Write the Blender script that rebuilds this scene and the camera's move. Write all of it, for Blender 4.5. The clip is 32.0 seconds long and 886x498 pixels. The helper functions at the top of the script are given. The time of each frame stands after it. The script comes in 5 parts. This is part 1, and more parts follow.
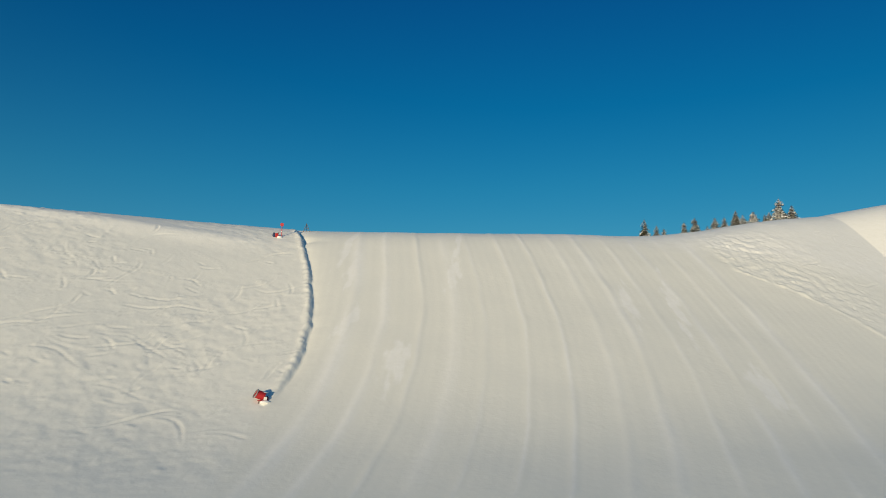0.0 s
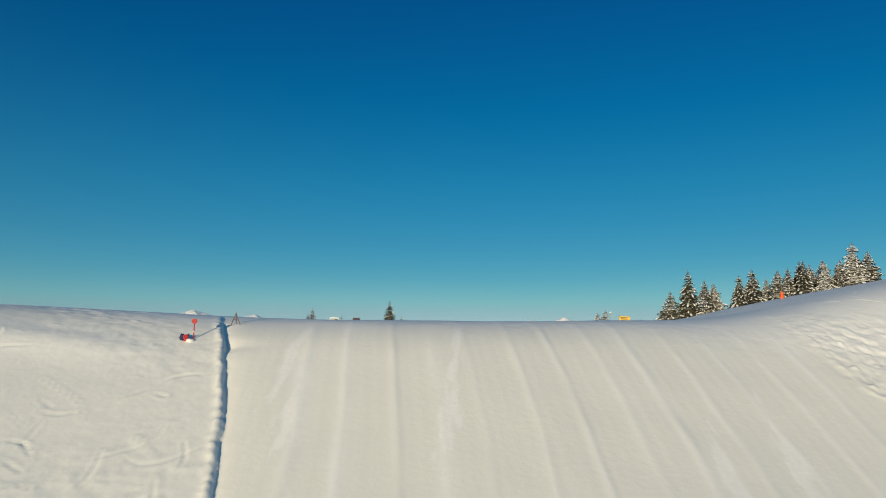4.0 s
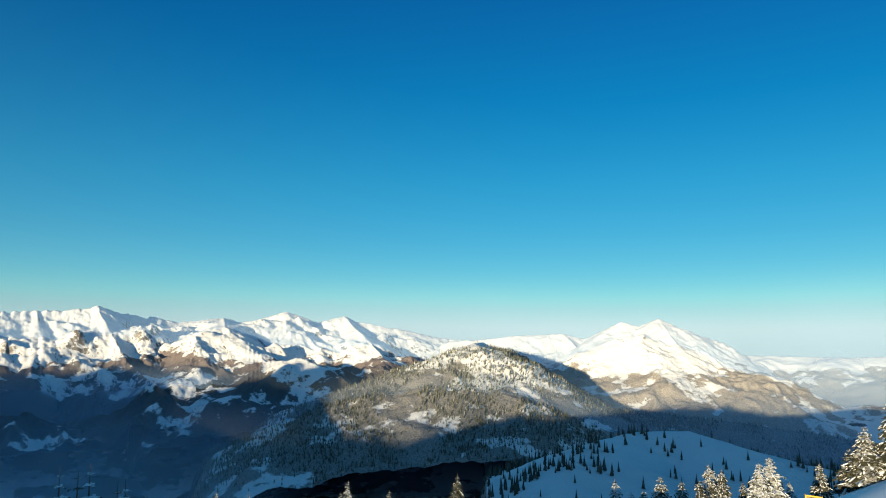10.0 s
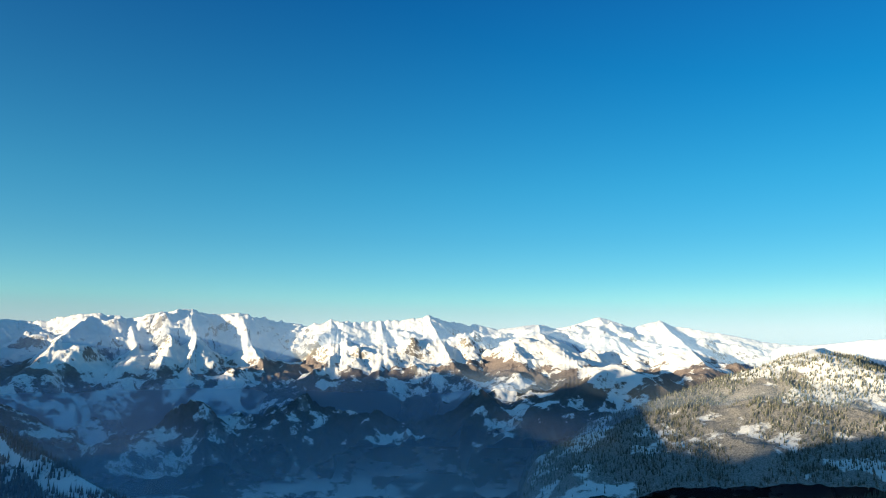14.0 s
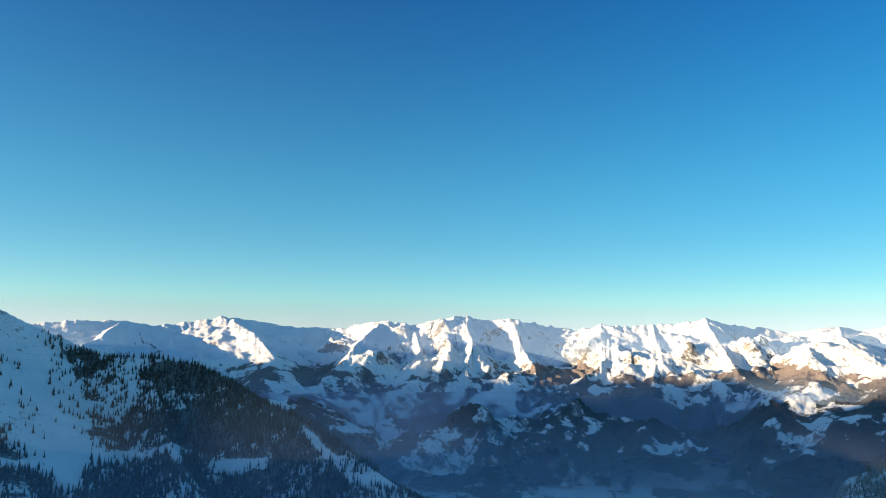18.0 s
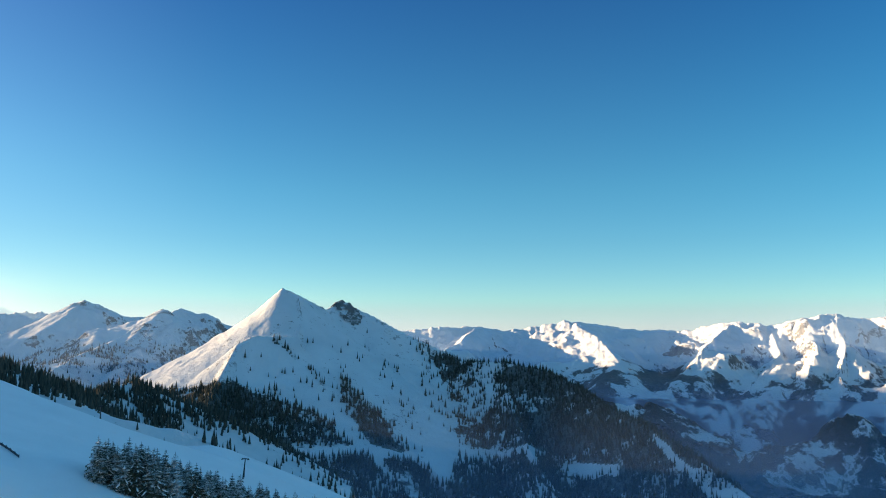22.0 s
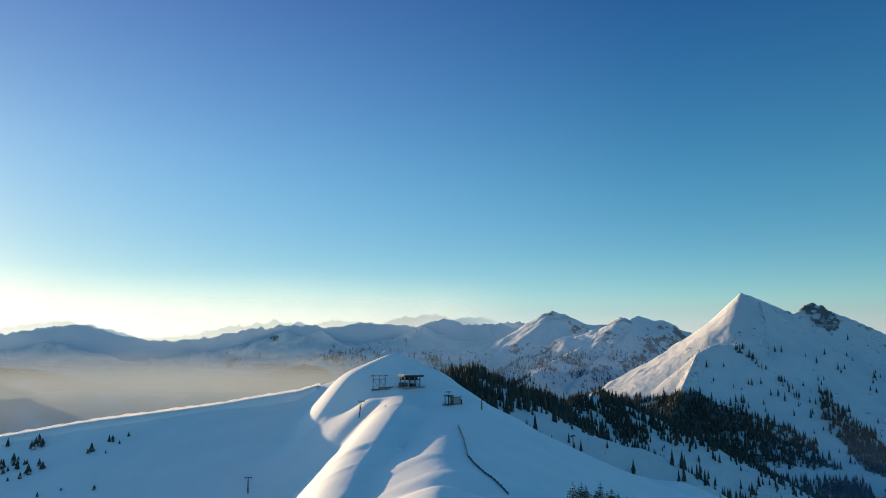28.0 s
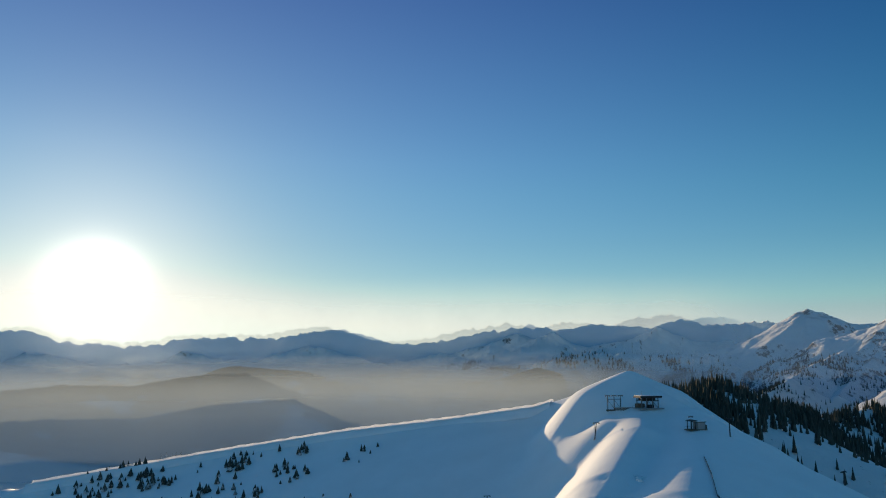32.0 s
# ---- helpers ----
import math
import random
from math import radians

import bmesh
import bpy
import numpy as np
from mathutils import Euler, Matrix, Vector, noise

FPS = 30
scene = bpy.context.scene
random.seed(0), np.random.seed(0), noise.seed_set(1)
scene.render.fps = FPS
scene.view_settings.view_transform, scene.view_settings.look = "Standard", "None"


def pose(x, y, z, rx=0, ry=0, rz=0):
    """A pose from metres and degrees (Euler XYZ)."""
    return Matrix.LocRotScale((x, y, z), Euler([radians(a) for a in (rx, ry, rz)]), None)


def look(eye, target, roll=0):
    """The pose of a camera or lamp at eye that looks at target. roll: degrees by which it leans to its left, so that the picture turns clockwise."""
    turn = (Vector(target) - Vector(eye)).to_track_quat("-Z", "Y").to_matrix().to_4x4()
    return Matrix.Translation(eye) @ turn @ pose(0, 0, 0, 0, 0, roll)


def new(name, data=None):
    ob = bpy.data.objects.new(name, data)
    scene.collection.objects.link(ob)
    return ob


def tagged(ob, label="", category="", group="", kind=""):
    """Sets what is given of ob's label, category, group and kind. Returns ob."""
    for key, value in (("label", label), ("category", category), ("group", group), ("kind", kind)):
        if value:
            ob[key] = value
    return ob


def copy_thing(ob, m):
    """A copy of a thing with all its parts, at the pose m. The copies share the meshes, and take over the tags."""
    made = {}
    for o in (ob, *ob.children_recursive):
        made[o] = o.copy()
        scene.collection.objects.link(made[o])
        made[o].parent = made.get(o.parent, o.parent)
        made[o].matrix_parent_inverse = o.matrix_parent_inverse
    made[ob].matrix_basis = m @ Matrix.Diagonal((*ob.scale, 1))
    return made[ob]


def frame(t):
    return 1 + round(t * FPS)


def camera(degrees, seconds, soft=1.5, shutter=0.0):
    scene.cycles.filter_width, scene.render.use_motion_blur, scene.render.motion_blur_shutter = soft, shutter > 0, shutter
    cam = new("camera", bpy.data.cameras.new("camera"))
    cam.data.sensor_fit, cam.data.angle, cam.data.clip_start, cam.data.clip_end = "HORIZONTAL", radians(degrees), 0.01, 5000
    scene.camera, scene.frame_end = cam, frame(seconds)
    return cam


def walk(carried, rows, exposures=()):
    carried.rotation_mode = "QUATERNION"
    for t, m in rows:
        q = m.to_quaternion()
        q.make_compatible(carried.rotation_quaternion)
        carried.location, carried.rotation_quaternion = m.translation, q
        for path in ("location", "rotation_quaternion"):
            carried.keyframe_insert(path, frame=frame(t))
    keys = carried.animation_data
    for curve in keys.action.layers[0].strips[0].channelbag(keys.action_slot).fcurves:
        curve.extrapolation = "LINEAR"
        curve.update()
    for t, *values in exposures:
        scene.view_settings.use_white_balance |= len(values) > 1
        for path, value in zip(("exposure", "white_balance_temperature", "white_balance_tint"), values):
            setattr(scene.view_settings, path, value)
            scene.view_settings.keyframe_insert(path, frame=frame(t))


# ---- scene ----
FOV = 64.0
cam = camera(FOV, 32.0, soft=1.0)
EXPOSURES = [(0.0, 0.40, 6800, 9), (4.0, 0.42, 6700, 9), (9.0, 0.98, 6900, 8), (13.0, 1.32, 7000, 9), (16.0, 1.54, 7250, 13), (20.0, 1.74, 8000, 20), (24.0, 1.62, 8000, 19), (28.0, 1.20, 7800, 19), (32.0, 0.80, 7500, 18)]
PATH = [
    (0.0, pose(0.00, 0.00, -0.00, 97.85, -0.02, -0.05)),
    (0.5, pose(0.37, 5.19, 2.23, 97.89, -0.00, -0.02)),
    (1.0, pose(0.67, 10.30, 4.44, 97.91, 0.01, 0.02)),
    (1.5, pose(0.88, 15.24, 6.62, 97.94, 0.02, 0.02)),
    (2.0, pose(0.98, 19.98, 8.79, 97.96, 0.02, 0.01)),
    (2.5, pose(0.97, 24.50, 10.96, 97.97, 0.01, -0.15)),
    (3.0, pose(0.86, 28.79, 13.15, 97.99, 0.00, -0.23)),
    (3.5, pose(0.73, 32.87, 15.33, 97.98, -0.01, -0.34)),
    (4.0, pose(0.62, 36.78, 17.47, 97.94, -0.04, -0.44)),
    (4.5, pose(0.56, 40.49, 19.57, 97.88, -0.07, -0.62)),
    (6.5, pose(0.56, 54.55, 28.05, 97.69, -0.29, -0.98)),
    (7.0, pose(0.56, 57.85, 30.07, 97.70, -0.33, -0.81)),
    (7.5, pose(0.58, 60.94, 32.04, 97.72, -0.34, -0.58)),
    (8.0, pose(0.60, 63.81, 33.94, 97.73, -0.35, -0.30)),
    (8.5, pose(0.62, 66.48, 35.79, 97.74, -0.34, 0.04)),
    (9.0, pose(0.63, 68.94, 37.57, 97.75, -0.32, 1.35)),
    (9.5, pose(0.62, 71.22, 39.28, 97.76, -0.30, 3.77)),
    (10.0, pose(0.60, 73.32, 40.92, 97.77, -0.26, 6.62)),
    (10.5, pose(0.54, 75.24, 42.48, 97.78, -0.22, 9.81)),
    (11.0, pose(0.43, 77.00, 43.98, 97.80, -0.20, 13.01)),
    (11.5, pose(0.26, 78.61, 45.45, 97.83, -0.18, 16.38)),
    (12.0, pose(0.04, 80.07, 46.89, 97.85, -0.18, 19.46)),
    (12.5, pose(-0.23, 81.39, 48.31, 97.88, -0.20, 22.68)),
    (13.0, pose(-0.54, 82.56, 49.71, 97.90, -0.20, 25.68)),
    (13.5, pose(-0.90, 83.61, 51.08, 97.94, -0.21, 28.78)),
    (14.0, pose(-1.29, 84.53, 52.44, 97.96, -0.21, 31.43)),
    (14.5, pose(-1.71, 85.33, 53.77, 97.98, -0.20, 34.16)),
    (16.5, pose(-3.53, 88.05, 59.03, 98.05, -0.19, 44.72)),
    (17.0, pose(-3.99, 88.65, 60.33, 98.07, -0.22, 47.32)),
    (17.5, pose(-4.45, 89.18, 61.61, 98.09, -0.25, 50.08)),
    (18.0, pose(-4.91, 89.65, 62.89, 98.10, -0.29, 52.83)),
    (18.5, pose(-5.37, 90.07, 64.14, 98.11, -0.32, 55.98)),
    (19.0, pose(-5.83, 90.44, 65.38, 98.11, -0.35, 59.34)),
    (19.5, pose(-6.29, 90.76, 66.61, 98.10, -0.36, 62.92)),
    (20.0, pose(-6.74, 91.04, 67.82, 98.11, -0.35, 66.28)),
    (20.5, pose(-7.18, 91.28, 69.02, 98.11, -0.31, 69.86)),
    (21.0, pose(-7.62, 91.49, 70.21, 98.12, -0.26, 73.16)),
    (21.5, pose(-8.06, 91.66, 71.39, 98.13, -0.19, 76.61)),
    (22.0, pose(-8.50, 91.80, 72.57, 98.14, -0.12, 79.83)),
    (22.5, pose(-8.94, 91.91, 73.75, 98.16, -0.04, 83.35)),
    (23.0, pose(-9.38, 92.00, 74.93, 98.20, 0.03, 86.66)),
    (23.5, pose(-9.83, 92.08, 76.12, 98.22, 0.07, 90.14)),
    (24.0, pose(-10.29, 92.13, 77.33, 98.24, 0.08, 93.40)),
    (24.5, pose(-10.75, 92.14, 78.54, 98.26, 0.08, 96.64)),
    (25.0, pose(-11.20, 92.12, 79.77, 98.27, 0.05, 99.40)),
    (25.5, pose(-11.65, 92.06, 80.99, 98.28, 0.01, 102.25)),
    (27.5, pose(-13.41, 91.67, 85.85, 98.29, -0.17, 113.06)),
    (28.0, pose(-13.85, 91.55, 87.05, 98.28, -0.21, 115.42)),
    (28.5, pose(-14.28, 91.41, 88.26, 98.28, -0.23, 117.87)),
    (29.0, pose(-14.70, 91.24, 89.49, 98.29, -0.25, 120.07)),
    (29.5, pose(-15.12, 91.05, 90.72, 98.28, -0.26, 122.39)),
    (30.0, pose(-15.54, 90.83, 91.97, 98.28, -0.25, 124.61)),
    (30.5, pose(-15.95, 90.60, 93.23, 98.28, -0.22, 126.90)),
    (31.0, pose(-16.36, 90.35, 94.49, 98.28, -0.20, 129.13)),
    (31.5, pose(-16.78, 90.11, 95.75, 98.28, -0.17, 131.51)),
    (32.0, pose(-17.20, 89.86, 97.01, 98.28, -0.14, 133.82)),
]
walk(cam, PATH, EXPOSURES)

# ---- sky, sun ----
SUN_AZ, SUN_EL = 160.0, 4.5      # degrees to the left of the first view, degrees above the horizon
SUN_DIR = Vector((-math.sin(radians(SUN_AZ)) * math.cos(radians(SUN_EL)),
                  math.cos(radians(SUN_AZ)) * math.cos(radians(SUN_EL)), math.sin(radians(SUN_EL))))
world = bpy.data.worlds.new("winter_sky")
scene.world = world
world.use_nodes = True
wn, wl = world.node_tree.nodes, world.node_tree.links
sky = wn.new("ShaderNodeTexSky")
sky.sky_type = "NISHITA"
sky.sun_disc = False
sky.sun_elevation = radians(SUN_EL)
sky.sun_rotation = radians(-SUN_AZ)
sky.altitude, sky.air_density, sky.dust_density, sky.ozone_density = 1900, 1.0, 0.65, 4.0
parts_in = wn.new("ShaderNodeSeparateColor")
parts_in.mode = "HSV"
tint = wn.new("ShaderNodeMix")
tint.data_type, tint.blend_type = "RGBA", "MULTIPLY"
tint.inputs["Factor"].default_value = 1.0
tint.inputs["B"].default_value = (1.08, 1.13, 0.92, 1)
wl.new(sky.outputs[0], tint.inputs["A"])
wl.new(tint.outputs["Result"], parts_in.inputs[0])


def sky_math(op, a, b=0.0, clamp=False):
    nd = wn.new("ShaderNodeMath")
    nd.operation, nd.use_clamp = op, clamp
    for sock, v in zip(nd.inputs, (a, b)):
        if isinstance(v, (int, float)):
            sock.default_value = v
        else:
            wl.new(v, sock)
    return nd.outputs[0]


def sky_range(value, lo, hi, to_lo, to_hi):
    nd = wn.new("ShaderNodeMapRange")
    for sock, v in zip(("From Min", "From Max", "To Min", "To Max"), (lo, hi, to_lo, to_hi)):
        nd.inputs[sock].default_value = v
    wl.new(value, nd.inputs["Value"])
    return nd.outputs["Result"]


toward = wn.new("ShaderNodeTexCoord")
up_part = wn.new("ShaderNodeSeparateXYZ")
wl.new(toward.outputs["Generated"], up_part.inputs[0])
sun_dot = wn.new("ShaderNodeVectorMath")
sun_dot.operation = "DOT_PRODUCT"
sun_dot.inputs[1].default_value = SUN_DIR
wl.new(toward.outputs["Generated"], sun_dot.inputs[0])
high, facing = up_part.outputs["Z"], sun_dot.outputs["Value"]
# greenish horizon light turns pale in the moist winter air, the high sky is a purer blue
sat = sky_math("MULTIPLY", parts_in.outputs[1], sky_range(parts_in.outputs[0], 0.42, 0.60, 0.72, 1.125), True)
sat = sky_math("MAXIMUM", sat, sky_math("MULTIPLY", sky_range(facing, -0.2, 0.95, 0.54, 0.06), sky_range(high, 0.03, 0.18, 0.55, 1.0)))
sat = sky_math("MULTIPLY", sat, sky_range(facing, 0.45, 0.95, 1.0, 0.92))
sat = sky_math("MULTIPLY", sat, sky_range(facing, -0.9, 0.0, 1.03, 1.0), True)
sat = sky_math("MULTIPLY", sat, sky_range(high, 0.5, 0.8, 1.0, 0.92))
hue = sky_math("ADD", sky_math("MAXIMUM", parts_in.outputs[0], 0.53), sky_math("ADD", sky_math("ADD", sky_range(high, 0.22, 0.48, -0.004, 0.016), sky_range(facing, 0.2, 0.9, 0.0, 0.006)), sky_range(high, 0.5, 0.8, 0.0, -0.03)))
val = parts_in.outputs[2]
val = sky_math("MULTIPLY", val, sky_math("POWER", sky_math("ADD", sky_math("POWER", sky_math("DIVIDE", val, 3.6), 2.0), 1.0), -0.5))
val = sky_math("MULTIPLY", val, sky_math("MULTIPLY", sky_range(high, 0.16, 0.46, 1.17, 0.97), sky_range(high, 0.03, 0.15, 1.12, 1.0)))
val = sky_math("MULTIPLY", val, sky_range(high, 0.5, 0.85, 1.0, 1.6))
sunward = sky_math("MULTIPLY", sky_range(facing, 0.5, 0.97, 0.0, 0.2), sky_range(high, 0.08, 0.26, 0.0, 1.0))
val = sky_math("MULTIPLY", val, sky_math("ADD", sunward, 1.0))
parts_out = wn.new("ShaderNodeCombineColor")
parts_out.mode = "HSV"
for k, sock in enumerate((hue, sat, val)):
    wl.new(sock, parts_out.inputs[k])
# glare of the low sun in the haze
off_axis = sky_math("SUBTRACT", 1.0, facing)
near_glow = sky_math("MULTIPLY", sky_math("EXPONENT", sky_math("MULTIPLY", off_axis, -2.0 / radians(2.4) ** 2)), 11.0)
wide_glow = sky_math("MULTIPLY", sky_math("EXPONENT", sky_math("MULTIPLY", off_axis, -2.0 / radians(8.0) ** 2)), 1.1)
glow_tint = wn.new("ShaderNodeMix")
glow_tint.data_type, glow_tint.blend_type = "RGBA", "ADD"
glow_tint.inputs["Factor"].default_value = 1.0
glare = wn.new("ShaderNodeVectorMath")
glare.operation = "SCALE"
glare.inputs[0].default_value = (1.0, 0.96, 0.86)
wl.new(sky_math("ADD", near_glow, wide_glow), glare.inputs["Scale"])
wl.new(parts_out.outputs[0], glow_tint.inputs["A"])
wl.new(glare.outputs[0], glow_tint.inputs["B"])
wl.new(glow_tint.outputs["Result"], wn["Background"].inputs["Color"])
wn["Background"].inputs["Strength"].default_value = 0.12

sun_data = bpy.data.lights.new("sun", "SUN")
sun_data.energy, sun_data.angle, sun_data.color = 5.0, radians(0.5), (1.0, 0.83, 0.54)
sun = new("sun", sun_data)
sun.matrix_world = look((0, 0, 400), Vector((0, 0, 400)) - SUN_DIR)


# ---- materials ----
def material(name, rough=0.7, metal=0.0):
    m = bpy.data.materials.new(name)
    m.use_nodes = True
    b = m.node_tree.nodes["Principled BSDF"]
    b.inputs["Roughness"].default_value, b.inputs["Metallic"].default_value = rough, metal
    b.inputs["Specular IOR Level"].default_value = 0.3
    return m, m.node_tree.nodes, m.node_tree.links, b


def noise_node(nodes, links, scale, detail=4.0, rough=0.55, vec=None):
    n = nodes.new("ShaderNodeTexNoise")
    n.inputs["Scale"].default_value, n.inputs["Detail"].default_value, n.inputs["Roughness"].default_value = scale, detail, rough
    if vec is None:
        g = nodes.new("ShaderNodeNewGeometry")
        vec = g.outputs["Position"]
    links.new(vec, n.inputs["Vector"])
    return n.outputs["Fac"]


def ramp(nodes, links, fac, stops):
    r = nodes.new("ShaderNodeValToRGB")
    e = r.color_ramp.elements
    while len(e) < len(stops):
        e.new(0.5)
    for el, (p, c) in zip(e, stops):
        el.position = p
        el.color = (*c, 1) if len(c) == 3 else (c[0], c[0], c[0], 1)
    links.new(fac, r.inputs["Fac"])
    return r.outputs["Color"]


def mix(nodes, links, fac, a, b):
    m = nodes.new("ShaderNodeMix")
    m.data_type = "RGBA"
    for sock, v in ((m.inputs["Factor"], fac), (m.inputs["A"], a), (m.inputs["B"], b)):
        if isinstance(v, (int, float)):
            sock.default_value = v
        elif isinstance(v, tuple):
            sock.default_value = (*v, 1)
        else:
            links.new(v, sock)
    return m.outputs["Result"]


def maths(nodes, links, op, a, b=0.0, clamp=False):
    m = nodes.new("ShaderNodeMath")
    m.operation, m.use_clamp = op, clamp
    for sock, v in zip(m.inputs, (a, b)):
        if isinstance(v, (int, float)):
            sock.default_value = v
        else:
            links.new(v, sock)
    return m.outputs[0]


def bump(nodes, links, b, height, strength, distance):
    n = nodes.new("ShaderNodeBump")
    n.inputs["Strength"].default_value, n.inputs["Distance"].default_value = strength, distance
    links.new(height, n.inputs["Height"])
    links.new(n.outputs[0], b.inputs["Normal"])


def plain(name, color, rough=0.6, metal=0.0, grain=0.12, scale=6.0):
    m, n, l, b = material(name, rough, metal)
    f = noise_node(n, l, scale, 5)
    dark, light = tuple(c * (1 - grain) for c in color), tuple(min(1, c * (1 + grain)) for c in color)
    l.new(ramp(n, l, f, [(0.3, dark), (0.7, light)]), b.inputs["Base Color"])
    return m


def snow_material(name, grain_scale, grain_height, base=(0.88, 0.89, 0.905)):
    m, n, l, b = material(name, 0.55)
    big = noise_node(n, l, 0.05, 5)
    l.new(ramp(n, l, big, [(0.3, tuple(c * 0.94 for c in base)), (0.7, base)]), b.inputs["Base Color"])
    h = noise_node(n, l, grain_scale, 6, 0.6)
    bump(n, l, b, h, 0.5, grain_height)
    return m


def alpine_material(name, tree_line, tree_soft, forest_scale, forest_cut, rock=0.62, wood=(0.06, 0.06, 0.05), shade_belt=None, specks=0.0, thickest=0.35):
    """Snow with bare rock on steep faces and, below the tree line, woods with open meadows."""
    m, n, l, b = material(name, 0.7)
    geo = n.new("ShaderNodeNewGeometry")
    sep, nor = n.new("ShaderNodeSeparateXYZ"), n.new("ShaderNodeSeparateXYZ")
    l.new(geo.outputs["Position"], sep.inputs[0])
    l.new(geo.outputs["True Normal"], nor.inputs[0])
    snow = ramp(n, l, noise_node(n, l, 0.01, 5), [(0.3, (0.66, 0.67, 0.69)), (0.7, (0.77, 0.78, 0.795))])
    fine = noise_node(n, l, 0.06, 6, 0.7)
    stone = ramp(n, l, noise_node(n, l, 0.05, 6), [(0.3, (0.09, 0.09, 0.092)), (0.7, (0.24, 0.225, 0.215))])
    steep = maths(n, l, "ADD", nor.outputs["Z"], maths(n, l, "MULTIPLY", maths(n, l, "SUBTRACT", fine, 0.5), 0.5))
    bare = ramp(n, l, steep, [(rock - 0.06, (1.0,)), (rock + 0.04, (0.0,))])
    c = mix(n, l, bare, snow, stone)
    # woods
    fine_patch, wide_patch = noise_node(n, l, forest_scale, 6, 0.62), noise_node(n, l, forest_scale * 0.22, 3, 0.5)
    patch = maths(n, l, "ADD", fine_patch, maths(n, l, "MULTIPLY", maths(n, l, "SUBTRACT", wide_patch, 0.5), 0.9))
    alt = maths(n, l, "DIVIDE", maths(n, l, "SUBTRACT", tree_line, sep.outputs["Z"]), tree_soft)
    alt = maths(n, l, "MINIMUM", alt, thickest)
    dens = maths(n, l, "ADD", patch, alt)
    woods = ramp(n, l, dens, [(forest_cut - 0.02, (0.0,)), (forest_cut + 0.03, (1.0,))])
    if specks:                                   # rocks and dwarf pines showing through the snow
        dots = maths(n, l, "ADD", noise_node(n, l, 0.055, 8, 0.78), maths(n, l, "MULTIPLY", noise_node(n, l, 0.006, 3), 0.35))
        c = mix(n, l, ramp(n, l, dots, [(specks, (0.0,)), (specks + 0.03, (0.85,))]), c, stone)
    speck = noise_node(n, l, 0.18, 3, 0.7)
    if shade_belt:                                    # brown larches above; woods below painted darker where the valley lies in shade
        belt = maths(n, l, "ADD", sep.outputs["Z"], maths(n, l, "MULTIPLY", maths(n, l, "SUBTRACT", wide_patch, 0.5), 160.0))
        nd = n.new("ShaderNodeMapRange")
        nd.inputs["From Min"].default_value, nd.inputs["From Max"].default_value = shade_belt
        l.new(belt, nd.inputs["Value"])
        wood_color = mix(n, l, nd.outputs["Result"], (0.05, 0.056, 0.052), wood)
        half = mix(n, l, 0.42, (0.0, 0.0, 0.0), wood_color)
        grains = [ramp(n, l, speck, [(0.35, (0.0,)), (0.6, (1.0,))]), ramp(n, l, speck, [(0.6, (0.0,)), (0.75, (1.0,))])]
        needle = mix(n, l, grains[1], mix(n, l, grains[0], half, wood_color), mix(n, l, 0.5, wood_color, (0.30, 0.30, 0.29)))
    else:
        needle = ramp(n, l, speck, [(0.35, tuple(c * 0.42 for c in wood)), (0.6, wood), (0.75, (0.30, 0.30, 0.29))])
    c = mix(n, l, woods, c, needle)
    l.new(c, b.inputs["Base Color"])
    bump(n, l, b, maths(n, l, "ADD", fine, maths(n, l, "MULTIPLY", woods, speck)), 0.6, 6.0)
    return m


M_SNOW = snow_material("groomed_snow", 1.2, 0.12, (0.93, 0.935, 0.945))
M_PISTE = snow_material("slope_snow", 1.6, 0.05)
_n, _l = M_PISTE.node_tree.nodes, M_PISTE.node_tree.links          # bright crumbs and painted sunlight on firm, slightly greyed groomed snow
_loose_or_lit = _n.new("ShaderNodeAttribute")
_loose_or_lit.attribute_name = "loose_or_lit"
_fleck = ramp(_n, _l, noise_node(_n, _l, 0.9, 5, 0.65), [(0.35, (0.65,)), (0.6, (1.0,))])
_b = _n["Principled BSDF"]
_firm = mix(_n, _l, 1.0, _b.inputs["Base Color"].links[0].from_socket, (0.88, 0.88, 0.84))
_l.new(mix(_n, _l, maths(_n, _l, "MULTIPLY", _loose_or_lit.outputs["Fac"], _fleck, True), _firm, (0.975, 0.975, 0.965)), _b.inputs["Base Color"])
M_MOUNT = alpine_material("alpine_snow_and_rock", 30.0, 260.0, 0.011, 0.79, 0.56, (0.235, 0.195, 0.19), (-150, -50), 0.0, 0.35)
# frosted woods, with distance haze also put into the pale wood colour
M_PALE = alpine_material("frosted_hazy_slopes", -20.0, 260.0, 0.009, 0.765, 0.56, (0.45, 0.41, 0.37))
M_DARKHILL = alpine_material("wooded_hill_floor", 260.0, 300.0, 0.01, 0.72, 0.4)
M_CRAG = alpine_material("crag_and_snow", -100.0, 300.0, 0.006, 0.80, 0.66, specks=0.83)
M_WOODFLOOR = alpine_material("wood_floor", 400.0, 300.0, 0.03, 0.79, 0.3, (0.17, 0.175, 0.17))
M_FLANK = alpine_material("mountain_flank_snow", -100.0, 420.0, 0.012, 0.80, 0.62, specks=0.80)
M_FROST = alpine_material("frosted_wood_floor", 60.0, 500.0, 0.008, 0.73, 0.5, (0.31, 0.30, 0.29))
M_ROCK = alpine_material("bare_summit_rock", -900.0, 300.0, 0.006, 0.9, 0.74)
M_VALLEY = alpine_material("valley_woods_and_meadows", -100.0, 900.0, 0.008, 0.855, 0.4)


